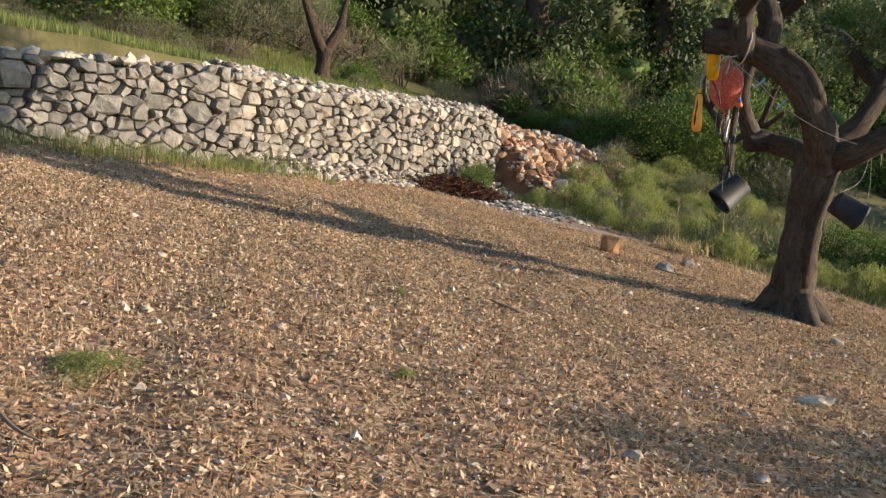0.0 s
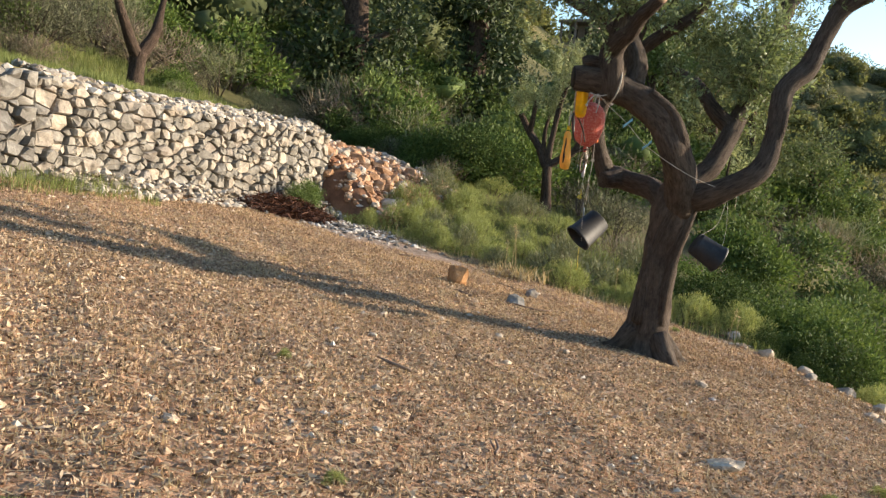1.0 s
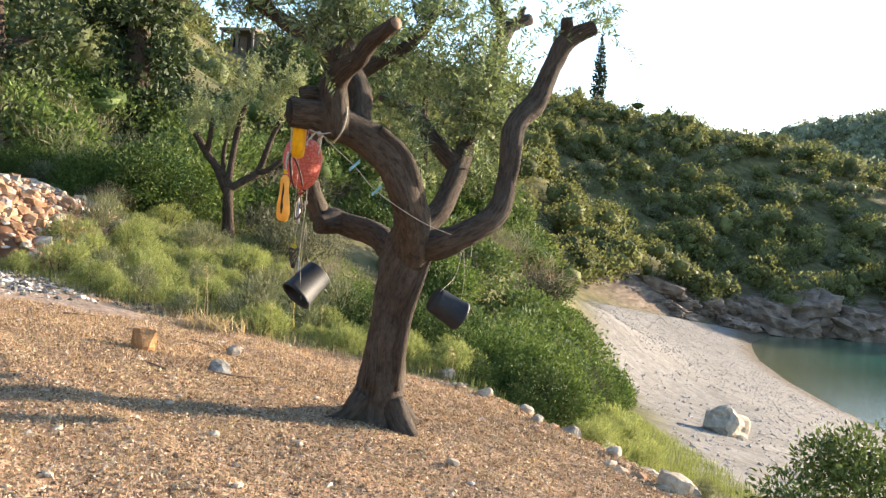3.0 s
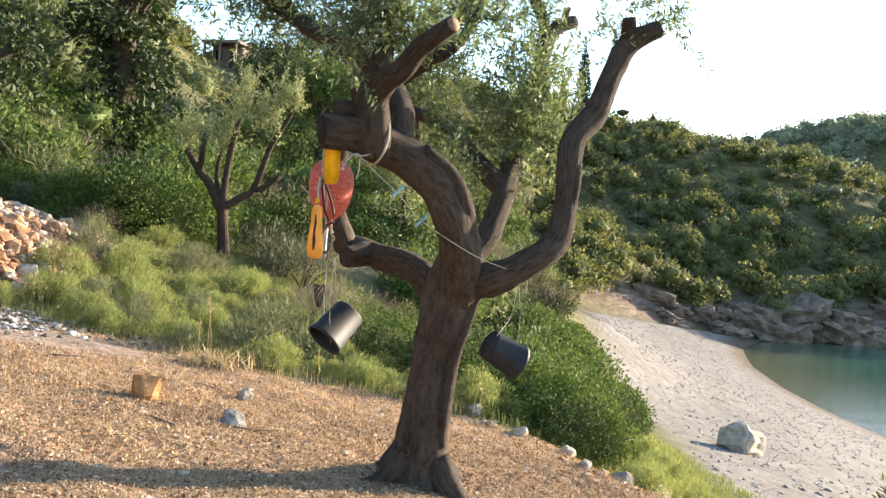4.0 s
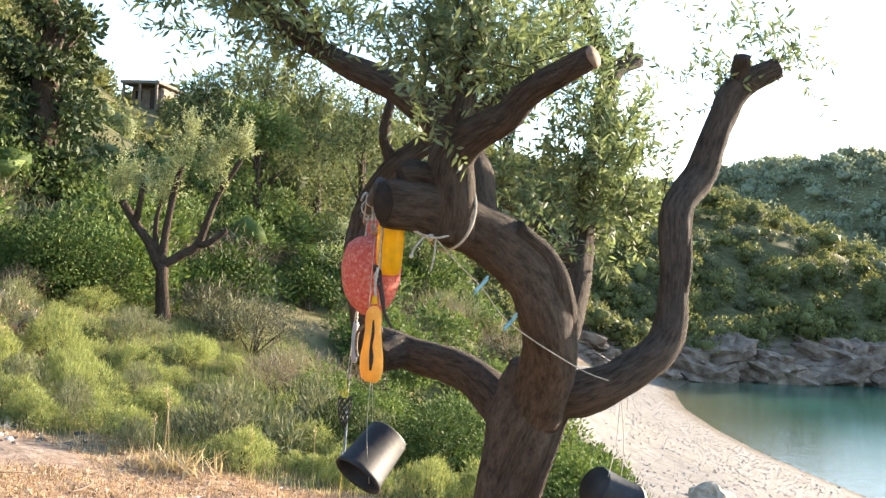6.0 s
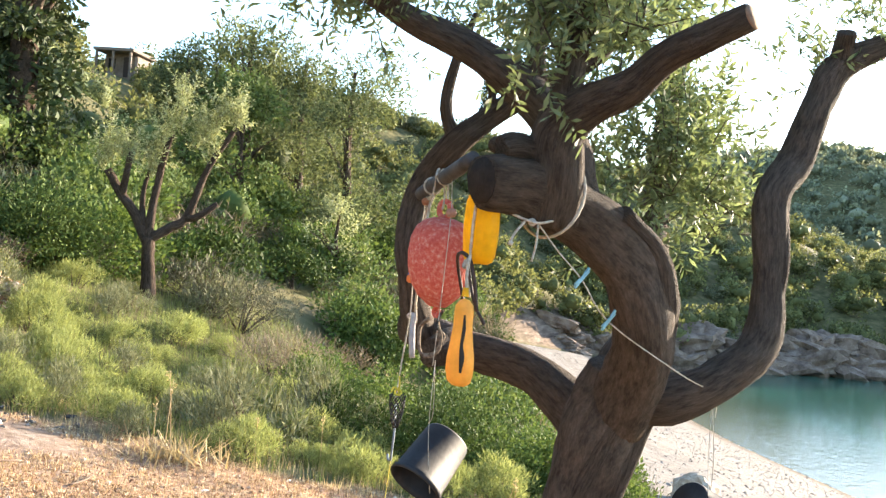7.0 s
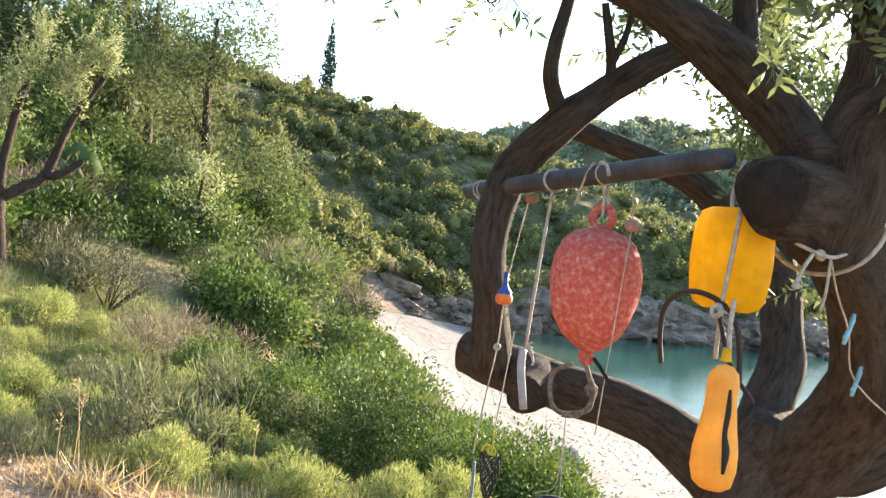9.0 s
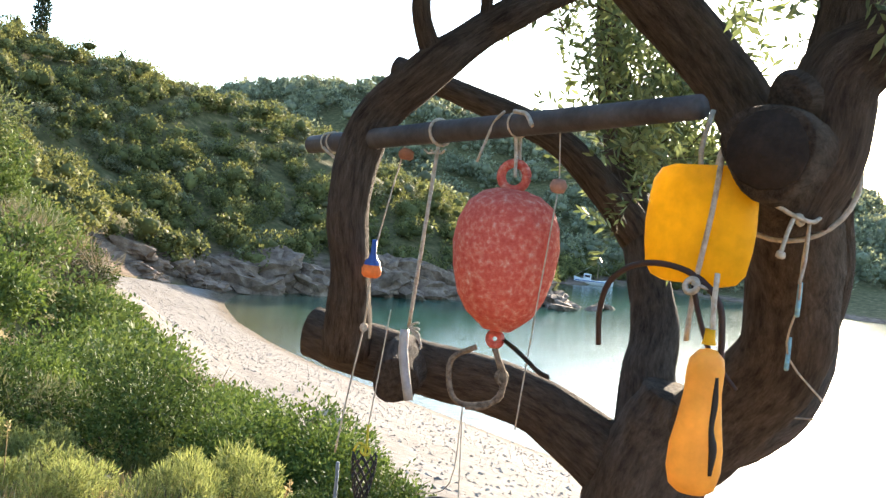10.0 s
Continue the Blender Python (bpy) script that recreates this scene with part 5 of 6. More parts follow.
tagged(quads("leaf_litter", np.stack([p - d * ll, p + w * ll * 0.38, p + d * ll, p - w * ll * 0.38], 1), M_LITTER), "dead leaves and bark bits lying over the field", "litter", kind="stuff")
# fallen straw
n = 36000
x, y = rng.uniform(-6.1, 3.0, n), rng.uniform(-8, 4.4, n)
k = in_field(x, y)
p = np.stack([x, y, land(x, y) + 0.012], -1)[k]
a = rng.random(len(p)) * 6.28
d = np.stack([np.cos(a), np.sin(a), 0.25 * rng.random(len(p))], -1) * (0.02 + 0.05 * rng.random(len(p)))[:, None]
w = np.stack([-np.sin(a), np.cos(a), np.zeros(len(p))], -1) * 0.0022
tagged(quads("fallen_straw", np.stack([p - d - w, p - d + w, p + d + w, p + d - w], 1), M_STRAW), "broken straw lying over the field", "straw", kind="stuff")
blades("upper_grass", tuft_places(7000, -10.5, -6.85, -9, 6.5, lambda x, y: rng.random(len(x)) < 0.9, 9, 0.06), 0.13, 0.004, M_GRASS, "bright green grass on the upper terrace", 2)
blades("wall_foot_grass", tuft_places(700, -6.2, -5.4, -8, 0.3, lambda x, y: rng.random(len(x)) < 0.8, 8, 0.05), 0.16, 0.003, M_GRASS, "weeds and dry grass along the wall's foot", 3)
blades("edge_grass", tuft_places(1300, -5.0, 3.0, 3.2, 5.6, lambda x, y: (cover(x, y)[1] < 0.6) & (rng.random(len(x)) < 0.6), 8, 0.06), 0.085, 0.003, M_STRAW, "dry grass along the field's edge", 4)
blades("slope_grass", tuft_places(6500, -6.5, 4.5, 3.0, 13, lambda x, y: cover(x, y)[1] < 0.3, 9, 0.09), 0.13, 0.004, M_GRASS, "green grass between the bushes", 5)


# ---- shrubs ----
def dome(seed, w, h, n):
    """Lumps that make up an uneven bush."""
    r = np.random.default_rng(seed)
    out, rad = [], []
    for k in range(n):
        a, q = r.random() * 6.28, math.sqrt(r.random()) * 0.72
        z = (1 - q ** 2) * (0.45 + 0.4 * r.random())
        s = 0.24 + 0.16 * r.random()
        out.append((w * q * math.cos(a), w * q * math.sin(a), h * z))
        rad.append((w * s, w * s, h * s * 0.9))
    return out, rad


def shrub_proto(name, label, mat, w, h, lumps, count, leaf, aspect, seed, up=0.4):
    e = tagged(empty(name), label, "bush")
    c, r = dome(seed, w, h, lumps)
    under(leaf_cloud("foliage", c, r, count, leaf, mat, seed, aspect, 0.45, up), e)
    bm = bmesh.new()
    rg = np.random.default_rng(seed + 5)
    for k in range(9):
        p = np.array(c[k % len(c)]) + rg.normal(size=3) * 0.05 * w
        tube(bm, [(0.04 * w * rg.normal(), 0.04 * w * rg.normal(), -0.12, 0.012 * w + 0.004), (*(p * 0.55), 0.008 * w + 0.003), (*p, 0.003)], 4, 2, 0, 0, False)
    part("woody_base", bm, M_BARK, e)["kind"] = "stuff"
    return e


M_MASTIC2 = leafy("bright mastic leaves", (0.05, 0.085, 0.022), (0.175, 0.24, 0.066), 0.06, 0.27)
SPECS = {
    "spurge": ("spurge_bush", "soft yellow-green spurge bush on the slope", M_SPURGE, M_SPURGE, 0.5, 0.46, 11, 5200, 0.052, 0.12, 1.1),
    "mastic": ("mastic_bush", "dense green mastic bush on the slope", M_MASTIC, M_MASTIC2, 0.9, 1.0, 22, 7500, 0.047, 0.45, 0.35),
    "sage": ("brush", "grey-green aromatic brush on the slope", M_SAGE, M_SAGE, 0.6, 0.62, 12, 2000, 0.085, 0.11, 1.2),
    "heath": ("heather_bush", "dusky grey-brown heather bush on the slope", M_HEATH, M_HEATH, 0.8, 0.8, 16, 4800, 0.05, 0.14, 1.0),
    "myrtle": ("myrtle_bush", "bright green myrtle bush on the hillside", M_SHRUB, M_MASTIC2, 0.9, 1.0, 22, 7500, 0.047, 0.45, 0.35),
    "twig": ("dry_brush", "dry brown twiggy brush on the slope", M_TWIG, M_SAGE, 0.8, 0.75, 12, 1700, 0.14, 0.045, 0.8),
}
PROTO, spot = {}, 0
for kind, (nm, lab, ma, mb, w_, h_, lumps, count, leaf, asp, up_) in SPECS.items():
    for far in (0, 1):
        PROTO[kind, far] = []
        for v_ in range(2):
            e = shrub_proto(nm, lab, mb if v_ else ma, w_, h_, lumps, count // (1, 3)[far], leaf * (1, 1.75)[far], asp, 100 + spot, up_)
            e.location = (-12.0 - 2.2 * (spot % 4), -20.0 - 2.5 * (spot // 4), ground_at(-12.0 - 2.2 * (spot % 4), -20.0 - 2.5 * (spot // 4)))
            PROTO[kind, far].append(e)
            spot += 1
bush_rng = np.random.default_rng(77)
GROUPS = {"spurge": "spurge bushes", "mastic": "mastic bushes", "sage": "grey brush", "heath": "heather bushes", "myrtle": "myrtle bushes", "twig": "dry brush"}


def plant(kind, x, y, s, squat=1.0, sink=0.05):
    far = int(math.hypot(x + 1, y + 3) > 14)
    src = PROTO[kind, far][bush_rng.integers(2)]
    m = Matrix.Translation((x, y, ground_at(x, y) - sink)) @ pose(0, 0, 0, 0, 0, bush_rng.random() * 360) @ Matrix.Diagonal((s, s, s * squat, 1))
    ob = copy_thing(src, m)
    ob["group"] = GROUPS[kind]
    return ob


def bush_edge(y):
    return float(np.interp(y, [3, 5, 8, 10, 12, 16, 20, 23, 27, 30], [2.4, 2.5, 3.1, 3.6, 4.2, 4.9, 4.8, 4.3, 4.5, 4.7]))


def any_of(*kinds):
    return kinds[bush_rng.integers(len(kinds))]


# spurge band beyond the field
grown = []
for k in range(700):
    x, y = bush_rng.uniform(-5.6, 0.6), 3.6 + 5.8 * bush_rng.random() ** 1.2
    s = bush_rng.uniform(0.55, 1.1)
    if y + 0.25 * (x + 3) < 3.95 or math.hypot(x + 1.2, y - 3.6) < 0.5 or any(math.hypot(x - a, y - b) < 0.36 * (s + c) for a, b, c in grown):
        continue
    grown.append((x, y, s))
    plant("spurge" if bush_rng.random() < 0.8 else "sage", x, y, s, bush_rng.uniform(0.9, 1.3))
# mastic on the slope behind the tree
for x, y, s in ((-0.9, 5.7, 0.7), (-0.2, 5.2, 0.85), (0.5, 5.0, 0.75), (-0.6, 6.7, 0.9), (0.3, 6.4, 0.95), (1.1, 5.8, 0.8), (0.2, 7.9, 1.0), (1.3, 7.2, 0.85), (-1.3, 7.8, 0.8), (0.9, 3.9, 0.45), (1.2, 3.3, 0.4), (0.75, 3.5, 0.38)):
    plant("mastic", x, y, s)
plant("heath", 1.75, 5.3, 1.1, 1.15)
for k in range(95):
    y = bush_rng.uniform(2.6, 14)
    x = bush_rng.uniform(0.8, 4.2)
    s = bush_rng.uniform(0.55, 0.95)
    if rim(x, y) > 0.7 and x + 0.85 * s < bush_edge(y):
        plant(any_of("heath", "mastic", "heath", "mastic", "sage"), x, y, s * 1.15)
for k in range(26):
    x, y = bush_rng.uniform(1.6, 3.6), bush_rng.uniform(-2.5, 3.0)
    if 0.8 < rim(x, y) < 2.2:
        plant(any_of("sage", "spurge"), x, y, bush_rng.uniform(0.4, 0.65))
for x, y, s in ((1.75, 1.75, 0.6), (1.95, 2.5, 0.75), (2.3, 3.4, 0.9), (2.15, 4.5, 0.95), (2.65, 5.5, 0.85), (2.75, 4.0, 0.6), (2.4, 2.6, 0.55), (2.9, 6.5, 0.8)):
    plant("spurge", x, y, s, 1.25)
# between the small olive and the beach, and up the hillside
for k in range(210):
    y = bush_rng.uniform(8, 31)
    x = bush_rng.uniform(-7, 5.5)
    s = bush_rng.uniform(0.8, 1.35) * (1.0 + 0.02 * max(0, y - 10))
    d, _ = foot_distance(x, y)
    if -9 < d < 6 and x + 0.75 * s < bush_edge(y) and math.hypot(x + 3.9, y - 10.2) > 1.0 and not (y < 10.6 and abs(x + 3.6) < 1.6):
        plant(any_of("myrtle", "heath", "mastic", "sage", "myrtle", "twig"), x, y, s)
for k in range(34):
    y = 5.5 + 22 * k / 33 + bush_rng.uniform(-0.3, 0.3)
    s = bush_rng.uniform(0.75, 1.05)
    plant(any_of("heath", "mastic", "heath", "mastic", "sage"), bush_edge(y) - 0.8 * s, y, s)
# behind the wall and its strip of grass
for k in range(190):
    x, y = -8.4 - 7 * bush_rng.random(), bush_rng.uniform(-7, 16)
    if math.hypot(x + 8.2, y - 2.8) > 0.9:
        plant(any_of("heath", "twig", "sage", "mastic", "twig", "sage"), x, y, bush_rng.uniform(0.8, 1.5) * (1.0 if x < -9.6 else 0.5))
for x, y, s in ((-1.3, 10.6, 1.2), (-0.4, 10.0, 1.1), (-2.0, 10.2, 0.9), (0.4, 9.2, 1.0), (1.6, 9.0, 0.9), (2.2, 8.0, 0.8), (1.5, 6.2, 0.7)):
    plant("twig", x, y, s)
for k in range(120):
    x, y = bush_rng.uniform(-13, -5.2), bush_rng.uniform(9.5, 19)
    d, _ = foot_distance(x, y)
    if d > -0.6:
        plant(any_of("myrtle", "twig", "sage", "myrtle", "sage"), x, y, bush_rng.uniform(0.9, 1.5))
for x, y in ((-5.95, 4.05), (-5.85, 3.8)):
    plant("myrtle", x, y, 0.36, 1.4, -0.02)
for k in range(40):
    x, y = bush_rng.uniform(-8.6, -5.6), bush_rng.uniform(8.3, 11)
    plant(any_of("spurge", "mastic", "twig"), x, y, bush_rng.uniform(0.5, 0.9))
def stalk(x, y, h, seed):
    e = tagged(empty("dry_stalk", (x, y, ground_at(x, y))), "tall dry flower stalk at the field's edge", "plant", "dry stalks")
    bm = bmesh.new()
    r = np.random.default_rng(seed)
    dx, dy = r.normal() * 0.05, r.normal() * 0.05
    tube(bm, [(0, 0, -0.05, 0.004), (dx * 0.4, dy * 0.4, h * 0.5, 0.0032), (dx, dy, h, 0.002)], 5, 3)
    part("stem", bm, M_STRAW, e)
    under(leaf_cloud("seed_head", [(dx, dy, h * 0.93)], [(0.012, 0.012, 0.06)], 18, 0.022, M_STRAW, seed, 0.4, 0.3, 1.0), e)
    return e


for k, (sx, sy, sh) in enumerate(((-2.4, 3.25, 0.62), (-2.36, 3.3, 0.7), (-2.5, 3.3, 0.42), (-1.75, 3.75, 0.4), (-1.2, 4.0, 0.45), (0.3, 3.2, 0.35), (0.38, 3.25, 0.3))):
    stalk(sx, sy, sh, 500 + k)
dry = blades("dry_leaves", np.stack([rng.normal(-2.35, 0.17, 160), rng.normal(3.25, 0.12, 160), land(-2.35, 3.25) + 0.0 * np.arange(160)], -1), 0.16, 0.008, M_STRAW, "rosette of dead strap leaves under dry stalks", 8, 1.6, "dead leaves")
for x, y, s_ in ((-0.27, -5.05, 0.1), (-1.2, -3.9, 0.1), (1.25, -3.2, 0.16), (1.5, -2.6, 0.14), (-0.2, 2.4, 0.12)):
    weed = plant("spurge", x, y, s_, 1.0, 0.0)
    tagged(weed, "small green weed in the stubble", "plant", "field weeds")


M_STICK = plain("weathered dry twig", (0.2, 0.14, 0.1), 0.9)


def dead_stick(x, y, length, turn, r):
    bm = bmesh.new()
    c, s_ = math.cos(turn) * length / 2, math.sin(turn) * length / 2
    z = [ground_at(x + c * u, y + s_ * u) + r for u in (-1, 0, 1)]
    tube(bm, [(x - c, y - s_, z[0] + 0.01, r), (x + 0.02, y - 0.02, z[1] + 0.015, r * 0.9), (x + c, y + s_, z[2] + 0.02, r * 0.5)], 7, 4, 0.2, x)
    tube(bm, [(x, y, z[1], r * 0.6), (x + c * 0.4 - s_ * 0.3, y + s_ * 0.4 + c * 0.3, z[1] + 0.03, r * 0.3)], 5, 2, 0.1, y)
    return tagged(part("dead_stick", bm, M_STICK), "dry fallen olive twig lying on the stubble", "stick", "fallen twigs")


for k, (sx, sy, sl) in enumerate(((-0.36, -6.5, 0.22), (-0.05, -4.1, 0.16), (-1.3, 0.55, 0.4), (-2.0, 1.9, 0.35), (-2.7, 2.1, 0.3), (-0.9, -3.3, 0.2), (0.55, -5.0, 0.25), (-3.3, 2.2, 0.4), (-1.9, 0.3, 0.25))):
    dead_stick(sx, sy, sl, k * 1.9, 0.006 + 0.002 * (k % 3))
small_plant = plant("spurge", -0.66, -6.09, 0.32, 0.55, 0.0)
tagged(small_plant, "low yellow-green weed in flower on the field", "plant", "field weeds")


# ---- hillside trees ----
def hill_tree(name, x, y, h, w, mat, label, count, seed, trunk_r=0.16, leaf=0.16, aspect=0.45, z_low=0.25):
    z = ground_at(x, y)
    e = tagged(empty(name, (x, y, z)), label, "tree")
    r = np.random.default_rng(seed)
    bm = bmesh.new()
    tube(bm, [(0, 0, -0.4, trunk_r * 1.4), (0.1, 0.05, h * 0.25, trunk_r), (0.0, 0.1, h * 0.55, trunk_r * 0.7), (0.05, 0, h * 0.85, trunk_r * 0.3)], 10, 4, 0.1, seed)
    cs, rs = [], []
    for k in range(int(22 * max(1.0, h / w / 2.2))):
        a, q, v = r.random() * 6.28, math.sqrt(r.random()), z_low + (0.92 - z_low) * r.random()
        prof = math.sin(math.pi * min(1, (v - z_low) / (1 - z_low) * 0.8 + 0.18))
        c = np.array((w * q * prof * math.cos(a), w * q * prof * math.sin(a), h * v))
        cs.append(c)
        s = w * (0.26 + 0.16 * r.random())
        rs.append((s, s, s * 0.8))
        if k < 7:
            lb = bmesh.new()
            tube(lb, [(0.05, 0.05, h * v * 0.6, trunk_r * 0.45), (*(c * (0.6, 0.6, 0.9)), trunk_r * 0.25), (*c, 0.02)], 5, 2, 0, 0, False)
            part("limb", lb, M_BARK, e)
    part("trunk", bm, M_BARK_DARK, e)
    under(leaf_cloud("crown", cs, rs, int(count * 1.5), leaf, mat, seed, aspect, 0.4, 0.2), e)
    return e


M_DARKTREE = leafy("dark evergreen leaves", (0.022, 0.034, 0.015), (0.085, 0.115, 0.045), 0.2, 0.15)
hill_tree("evergreen_tree", -8.3, 16.2, 8.5, 1.15, M_DARKTREE, "tall dark ivy-clad evergreen tree on the slope", 7500, 201, 0.3, 0.17, 0.5, 0.02)
hill_tree("evergreen_tree", -9.6, 11.5, 6.5, 1.9, M_DARKTREE, "dark evergreen tree above the wall", 5500, 202, 0.3, 0.16, 0.5, 0.05)
hill_tree("wild_olive", -1.2, 23.2, 6.9, 2.4, M_WOODS, "rounded wild olive tree on the hillside", 10500, 203, 0.14, 0.13, 0.35, 0.05)
hill_tree("wild_olive", -1.3, 18.4, 2.5, 0.8, M_OLIVE_PALE, "pale young wild olive on the hillside", 1500, 204, 0.06, 0.1, 0.3, 0.1)
hill_tree("wild_olive", -5.6, 29.2, 6.0, 2.2, M_WOODS, "grey-green tree on the hillside", 7000, 205, 0.16, 0.15, 0.35, 0.1)
hill_tree("wild_olive", -6.6, 25.9, 4.2, 1.5, M_WOODS, "grey-green tree high on the hillside", 5000, 215, 0.13, 0.14, 0.35, 0.05)
hill_tree("wild_olive", -4.1, 32.3, 6.4, 2.2, M_WOODS, "tall rounded wild olive on the hillside", 7000, 216, 0.16, 0.15, 0.35, 0.05)
for tx, ty, tt, tw, ts in ((-4.6, 26.0, 9.3, 2.1, 221), (-2.9, 27.6, 8.9, 1.9, 222)):
    hill_tree("wild_olive", tx, ty, tt - ground_at(tx, ty), tw, M_WOODS, "tall grey-green wild olive on the hillside", 7000, ts, 0.15, 0.14, 0.35, 0.05)
hill_tree("wild_olive", -8.0, 35, 3.6, 1.8, M_WOODS, "broad tree on the hillside", 4600, 206, 0.16, 0.16, 0.35, 0.1)
hill_tree("wild_olive", -4.2, 21.5, 4.4, 1.8, M_SHRUB, "bright green tree on the hillside", 5200, 207, 0.13, 0.13, 0.5, 0.03)
hill_tree("wild_olive", 0.8, 26.5, 3.4, 1.4, M_SHRUB, "bushy green tree near the beach", 4200, 208, 0.1, 0.12, 0.5, 0.02)
hill_tree("wild_olive", -13.5, 8, 6.5, 2.6, M_WOODS, "broad tree above the upper terrace", 4600, 210, 0.18, 0.16, 0.4, 0.1)
hill_tree("wild_olive", -12.5, 19, 6.5, 2.3, M_WOODS, "tree on the upper slope", 4200, 211, 0.18, 0.16, 0.4, 0.1)
hill_tree("olive_tree", 7.0, -0.5, 4.27, 0.95, M_OLIVE, "olive tree below the terrace rim", 6000, 212, 0.16, 0.1, 0.3, 0.3)
hill_tree("olive_shrub", 3.72, 0.5, 1.05, 0.78, M_SHRUB, "round olive shrub below the rim", 6500, 213, 0.03, 0.055, 0.35, 0.02)
hill_tree("wild_olive", 2.5, 33, 3.0, 1.5, M_SHRUB, "green thicket beside the beach", 3200, 214, 0.1, 0.13, 0.5, 0.02)


def woods(name, n, x0, x1, y0, y1, ok, s0, s1, leaves, mat, label, seed, leaf):
    """Scattered crowns on a hill, joined."""
    r = np.random.default_rng(seed)
    x, y = r.uniform(x0, x1, n), r.uniform(y0, y1, n)
    keep = ok(x, y)
    x, y = x[keep], y[keep]
    s = s0 + (s1 - s0) * r.random(len(x)) ** 1.5
    z = land(x, y)
    cs, rs = [], []
    for i in range(len(x)):
        for k in range(3):
            a = r.random() * 6.28
            cs.append((x[i] + s[i] * 0.55 * math.cos(a) * r.random(), y[i] + s[i] * 0.55 * math.sin(a) * r.random(), z[i] + s[i] * (0.25 + 0.75 * r.random())))
            q = s[i] * (0.38 + 0.3 * r.random())
            rs.append((q, q, q * 0.85))
    core = np.concatenate([np.array(cs), np.array(rs)[:, :1] * 0.62], 1)
    stone_bits(name + "_depth", core, mat, label + ", inner boughs", seed + 1, (1, 1, 0.85), "woods", 1)
    ob = leaf_cloud(name, cs, rs, leaves * len(x), leaf, mat, seed, 0.6, 0.85, 0.35)
    return tagged(ob, label, "woods", kind="stuff")


def on_hill(lo, hi, gap=0.0):
    def ok(x, y):
        d, _ = foot_distance(x, y)
        return (d > lo) & (d < hi)
    return ok


def clear_house(ok):
    return lambda x, y: ok(x, y) & ~((np.abs(x + 24.3 + (87.4 - y) * -0.255) < 1.5 + 0.015 * np.maximum(y - 68, 0) * 5) & (y > 24) & (y < 93))


woods("near_woods", 560, -45, 14, 12, 52, clear_house(on_hill(5, 42)), 0.8, 1.9, 480, M_WOODS, "mixed maquis covering the near hillside", 301, 0.105)
woods("near_thicket", 380, -40, 20, 14, 46, clear_house(on_hill(2.3, 36)), 0.7, 1.4, 560, M_SHRUB, "bright green thicket on the hillside", 302, 0.09)
woods("left_woods", 340, -45, -10.5, -25, 20, on_hill(3.5, 34), 1.2, 2.4, 520, M_WOODS, "maquis rising behind the terraces", 303, 0.15)
woods("far_woods", 2300, -75, 130, 52, 180, clear_house(on_hill(1.8, 90)), 1.4, 3.1, 330, M_FARWOODS, "maquis-covered headland behind the cove", 304, 0.32)
woods("far_olives", 500, -60, 90, 66, 160, clear_house(on_hill(3, 80)), 1.2, 2.3, 420, M_SAGE, "paler wild olives on the headland", 305, 0.24)
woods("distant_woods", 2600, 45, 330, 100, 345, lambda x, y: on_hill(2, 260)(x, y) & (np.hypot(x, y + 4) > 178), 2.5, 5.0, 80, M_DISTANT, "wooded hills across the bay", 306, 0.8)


def cypress(x, y, h, w, seed):
    z = ground_at(x, y)
    e = tagged(empty("cypress_tree", (x, y, z)), "slim dark cypress on the ridge", "tree", "cypresses on the ridge")
    bm = bmesh.new()
    tube(bm, [(0, 0, -0.5, 0.25), (0, 0, h * 0.5, 0.15), (0, 0, h * 0.95, 0.04)], 8, 2)
    part("trunk", bm, M_BARK, e)
    v = np.linspace(0.05, 0.98, 26)
    r = w * np.sin(np.pi * np.clip(v * 0.75 + 0.2, 0, 1)) * (1 - v ** 3)
    rg = np.random.default_rng(seed)
    cs = [(rg.normal() * 0.15 * a, rg.normal() * 0.15 * a, h * b) for a, b in zip(r, v)]
    under(leaf_cloud("crown", cs, [(a, a, h * 0.05) for a in r], 2600, 0.45, M_CYPRESS, seed, 0.4, 0.4, 1.5), e)
    return e


cz = ground_at(20.6, 141.6)
cypress(20.6, 141.6, max(32.5 - cz, 8.0), 1.2, 401)
cypress(17.6, 143, 5.0, 1.6, 402)
cypress(-39, 110, 9.0, 0.8, 403)

# ---- house on the slope ----
hz = ground_at(-24.3, 87.4)
house = tagged(empty("house", (-24.3, 87.4, hz), -14), "small flat-roofed house with a shaded veranda among the trees", "house")
M_PLASTER = noisy("weathered plaster", [(0.3, (0.15, 0.115, 0.09)), (0.7, (0.27, 0.225, 0.185))], 1.5)


def box(name, lo, hi, mat, parent, label=""):
    bm = bmesh.new()
    bmesh.ops.create_cube(bm, size=1.0)
    for v in bm.verts:
        v.co = Vector([a + (b - a) * (c + 0.5) for a, b, c in zip(lo, hi, v.co)])
    bmesh.ops.bevel(bm, geom=bm.edges[:], offset=min(abs(b - a) for a, b in zip(lo, hi)) * 0.06, segments=1, affect="EDGES")
    return part(name, bm, mat, parent, label, False)


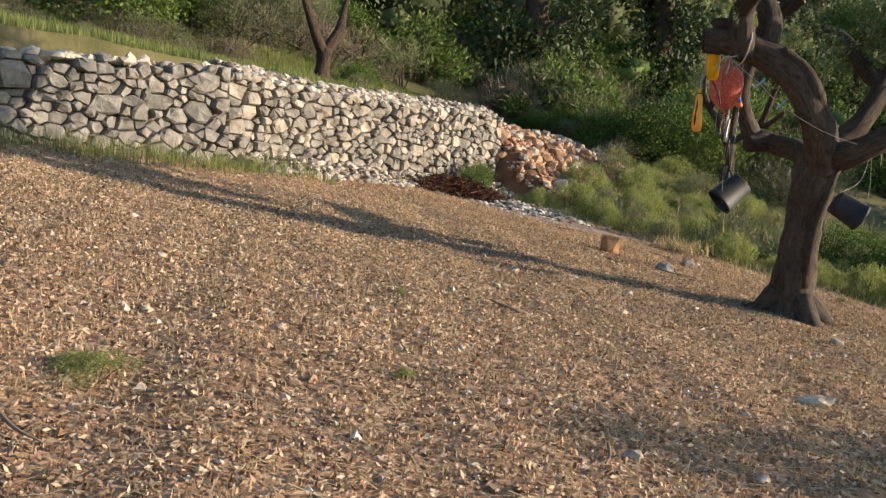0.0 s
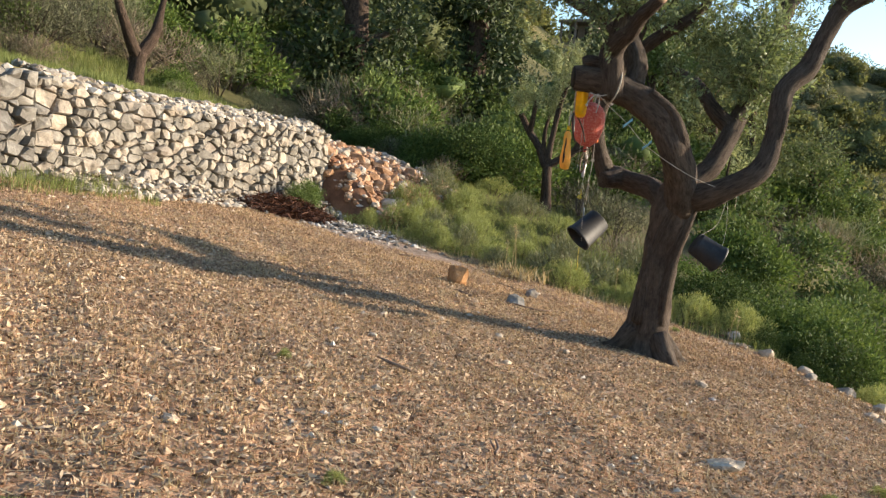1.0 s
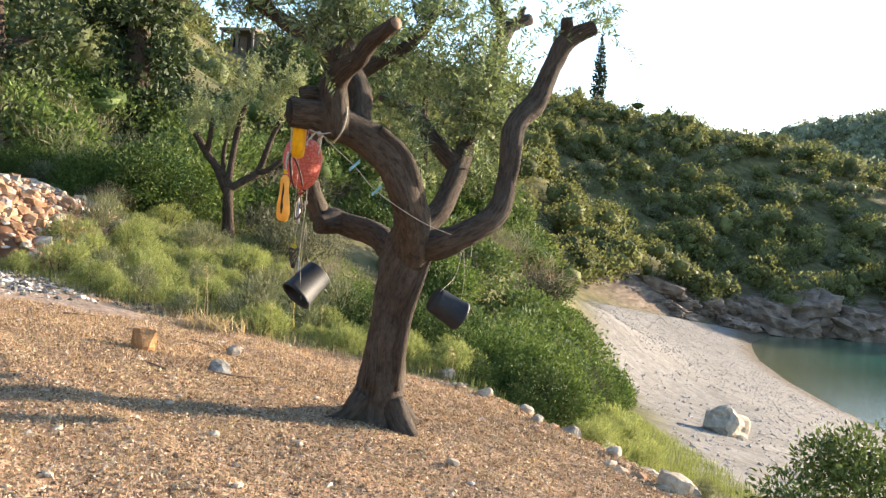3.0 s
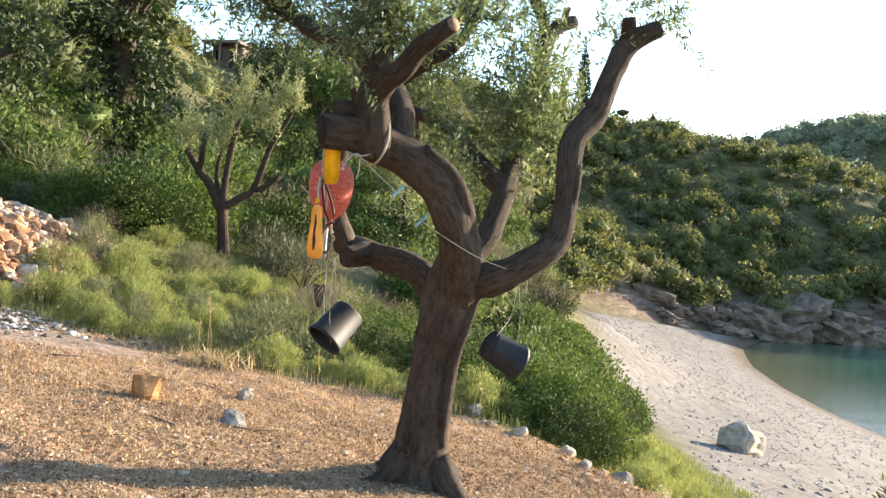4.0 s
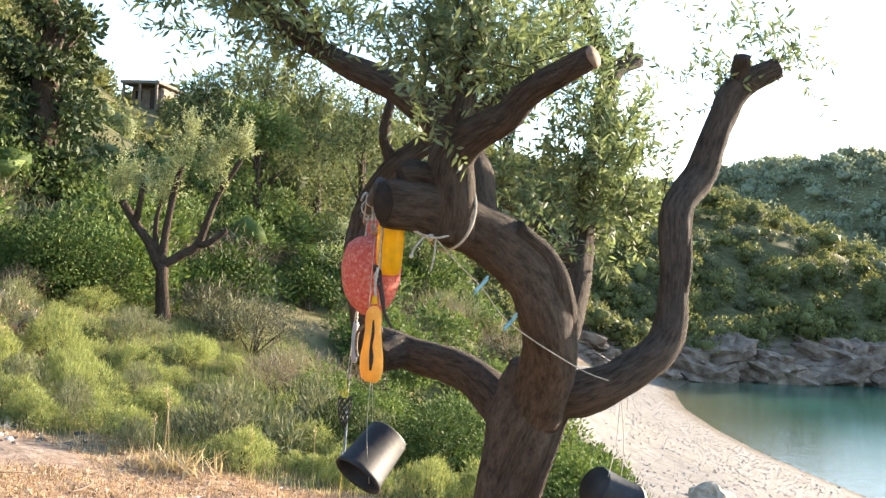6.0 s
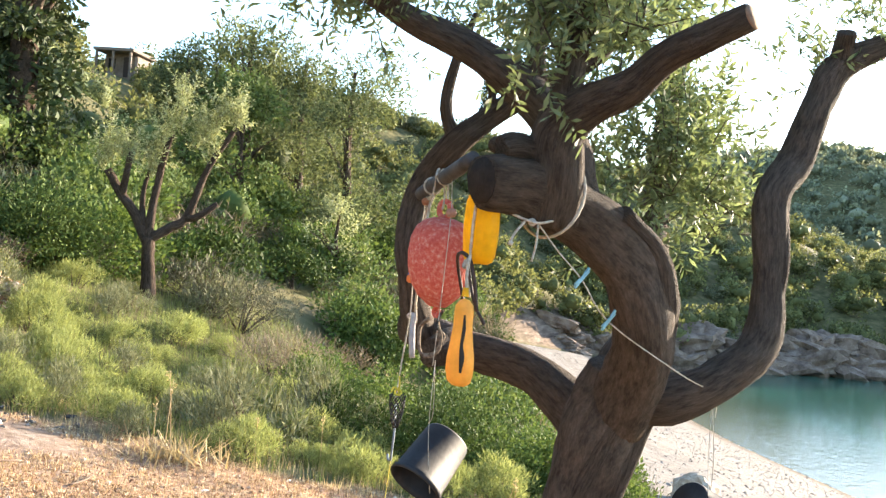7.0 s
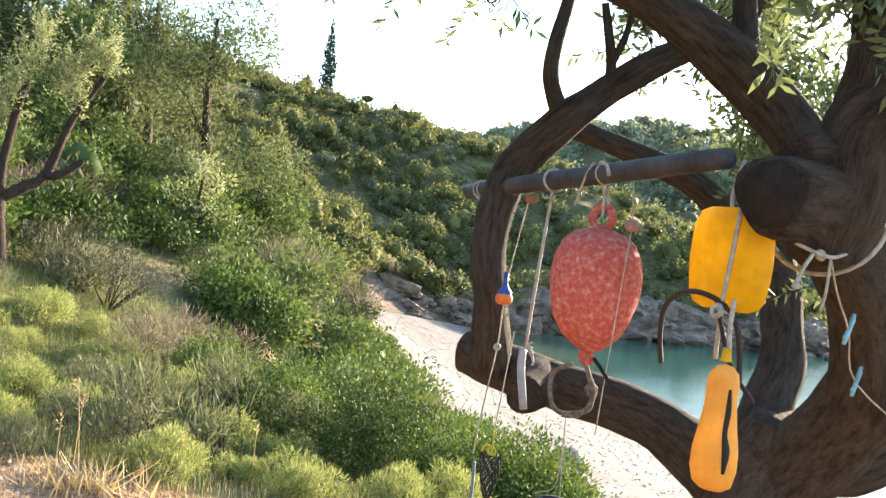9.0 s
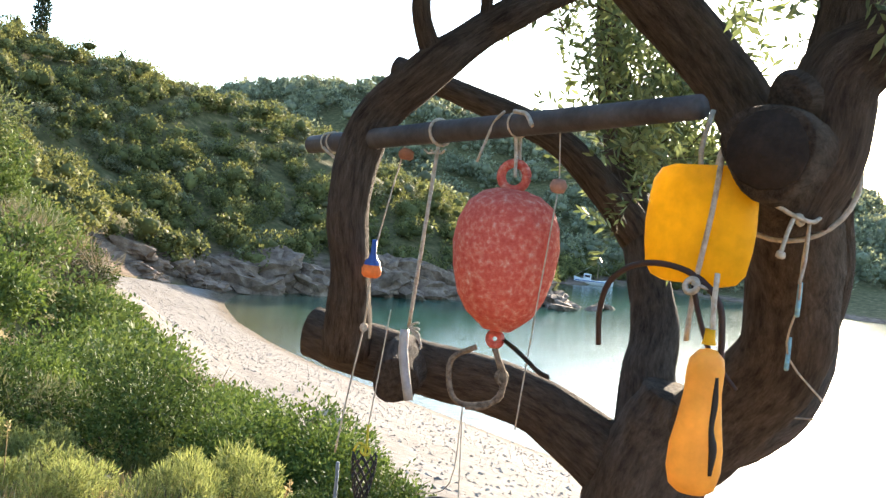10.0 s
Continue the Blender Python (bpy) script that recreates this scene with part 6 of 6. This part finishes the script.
rz_ = max(16.1 - hz, 2.6)
box("wall", (-2.4, 0.6, -2), (2.4, 5, rz_ - 0.3), M_PLASTER, house)
box("roof", (-2.9, -1.6, rz_ - 0.3), (2.9, 5.3, rz_), plain("concrete slab", (0.2, 0.165, 0.135), 0.9), house)
for xx in (-2.5, -0.1, 2.4):
    box("post", (xx - 0.15, -1.4, -2), (xx + 0.15, -1.1, rz_ - 0.3), M_PLASTER, house)
box("window", (-1.7, 0.55, rz_ - 1.8), (-0.7, 0.64, rz_ - 0.8), plain("dark window glass", (0.02, 0.02, 0.025), 0.1, 0.5), house)
box("door", (0.5, 0.55, rz_ - 2.6), (1.4, 0.64, rz_ - 0.6), plain("dark wooden door", (0.05, 0.035, 0.03), 0.6), house)

house.scale = (0.72, 0.72, 1.0)

# ---- coast rocks and boat ----
M_COAST = noisy("banded brown coast rock", [(0.28, (0.08, 0.056, 0.042)), (0.5, (0.23, 0.165, 0.122)), (0.75, (0.41, 0.32, 0.25))], 0.9, 0.9, 0.15, 6.0, 0.08, 0.9, 0.4)
rk = np.random.default_rng(91)
for k in range(110):
    u = rk.random()
    a, b = FOOT[9 + int(u * 5)], FOOT[10 + int(u * 5)]
    v = rk.random()
    x, y = a[0] + (b[0] - a[0]) * v + rk.normal() * 0.8, a[1] + (b[1] - a[1]) * v + 0.4 + rk.random() * 3.4
    bm = bmesh.new()
    s = (0.9 + 1.9 * rk.random() ** 2) * (0.5 if u < 0.2 else 1.0)
    blob(bm, s, (0, 0, 0), (1.7, 1.0, 0.6), 0.45, k * 1.1, 3, rk.normal() * 0.4 - 0.3, 2.2)
    ob = tagged(part("coast_rock", bm, M_COAST, None, "", False), "layered brown rock of the shore", "rock", "rocks along the shore")
    ob.location = (x, y, max(ground_at(x, y), SEA - 0.2) + 0.1 * s)
for k, (x, y, s) in enumerate(((74, 81.5, 1.3), (79, 81.5, 1.0), (70, 83, 0.9), (84, 84, 1.1))):
    bm = bmesh.new()
    blob(bm, s, (0, 0, 0), (2.0, 1.0, 0.4), 0.4, 300 + k, 2, 0.3)
    ob = tagged(part("coast_rock", bm, M_COAST, None, "", False), "low rock awash in the cove", "rock", "rocks along the shore")
    ob.location = (x, y, SEA)
boat = tagged(empty("fishing_boat", (112, 116, SEA), -44), "small white wooden fishing boat moored in the cove", "boat")
M_WHITE = plain("white boat paint", (0.78, 0.78, 0.76), 0.5)
bm = bmesh.new()
rows = []
for i in range(13):
    u = -1 + i / 6
    half = 1.15 * (1 - abs(u) ** 2.6) + 0.03
    sheer = 0.75 + 0.55 * u * u
    rows.append([bm.verts.new(p) for p in ((u * 3.6, -half, sheer), (u * 3.5, -half * 0.85, 0.2), (u * 3.2, 0, -0.45), (u * 3.5, half * 0.85, 0.2), (u * 3.6, half, sheer))])
for a, b in zip(rows, rows[1:]):
    for k in range(4):
        bm.faces.new((a[k], a[k + 1], b[k + 1], b[k]))
    bm.faces.new((a[4], a[0], b[0], b[4]))
part("hull", bm, M_WHITE, boat)
box("cabin", (-1.9, -0.6, 0.7), (-0.5, 0.6, 1.9), M_WHITE, boat)
box("window", (-1.7, -0.63, 1.3), (-0.7, -0.6, 1.7), plain("dark cabin glass", (0.03, 0.03, 0.04), 0.1), boat)
bm = bmesh.new()
tube(bm, [(0.6, 0, 0.6, 0.07), (0.6, 0, 2.5, 0.06), (0.6, 0, 4.4, 0.04)], 8, 2)
part("mast", bm, plain("varnished mast", (0.3, 0.2, 0.12), 0.5), boat)
bm = bmesh.new()
cord(bm, [(0.6, 0, 4.3), (2.0, 0, 2.7), (3.5, 0, 1.3)], 0.025, 4, 1)
cord(bm, [(0.6, 0, 4.3), (-1.4, 0, 2.8), (-3.5, 0, 1.3)], 0.025, 4, 1)
part("rigging", bm, M_ROPE, boat)
box("stripe", (-3.3, -1.19, 0.62), (3.0, -1.16, 0.74), plain("blue stripe paint", (0.05, 0.15, 0.4), 0.5), boat)
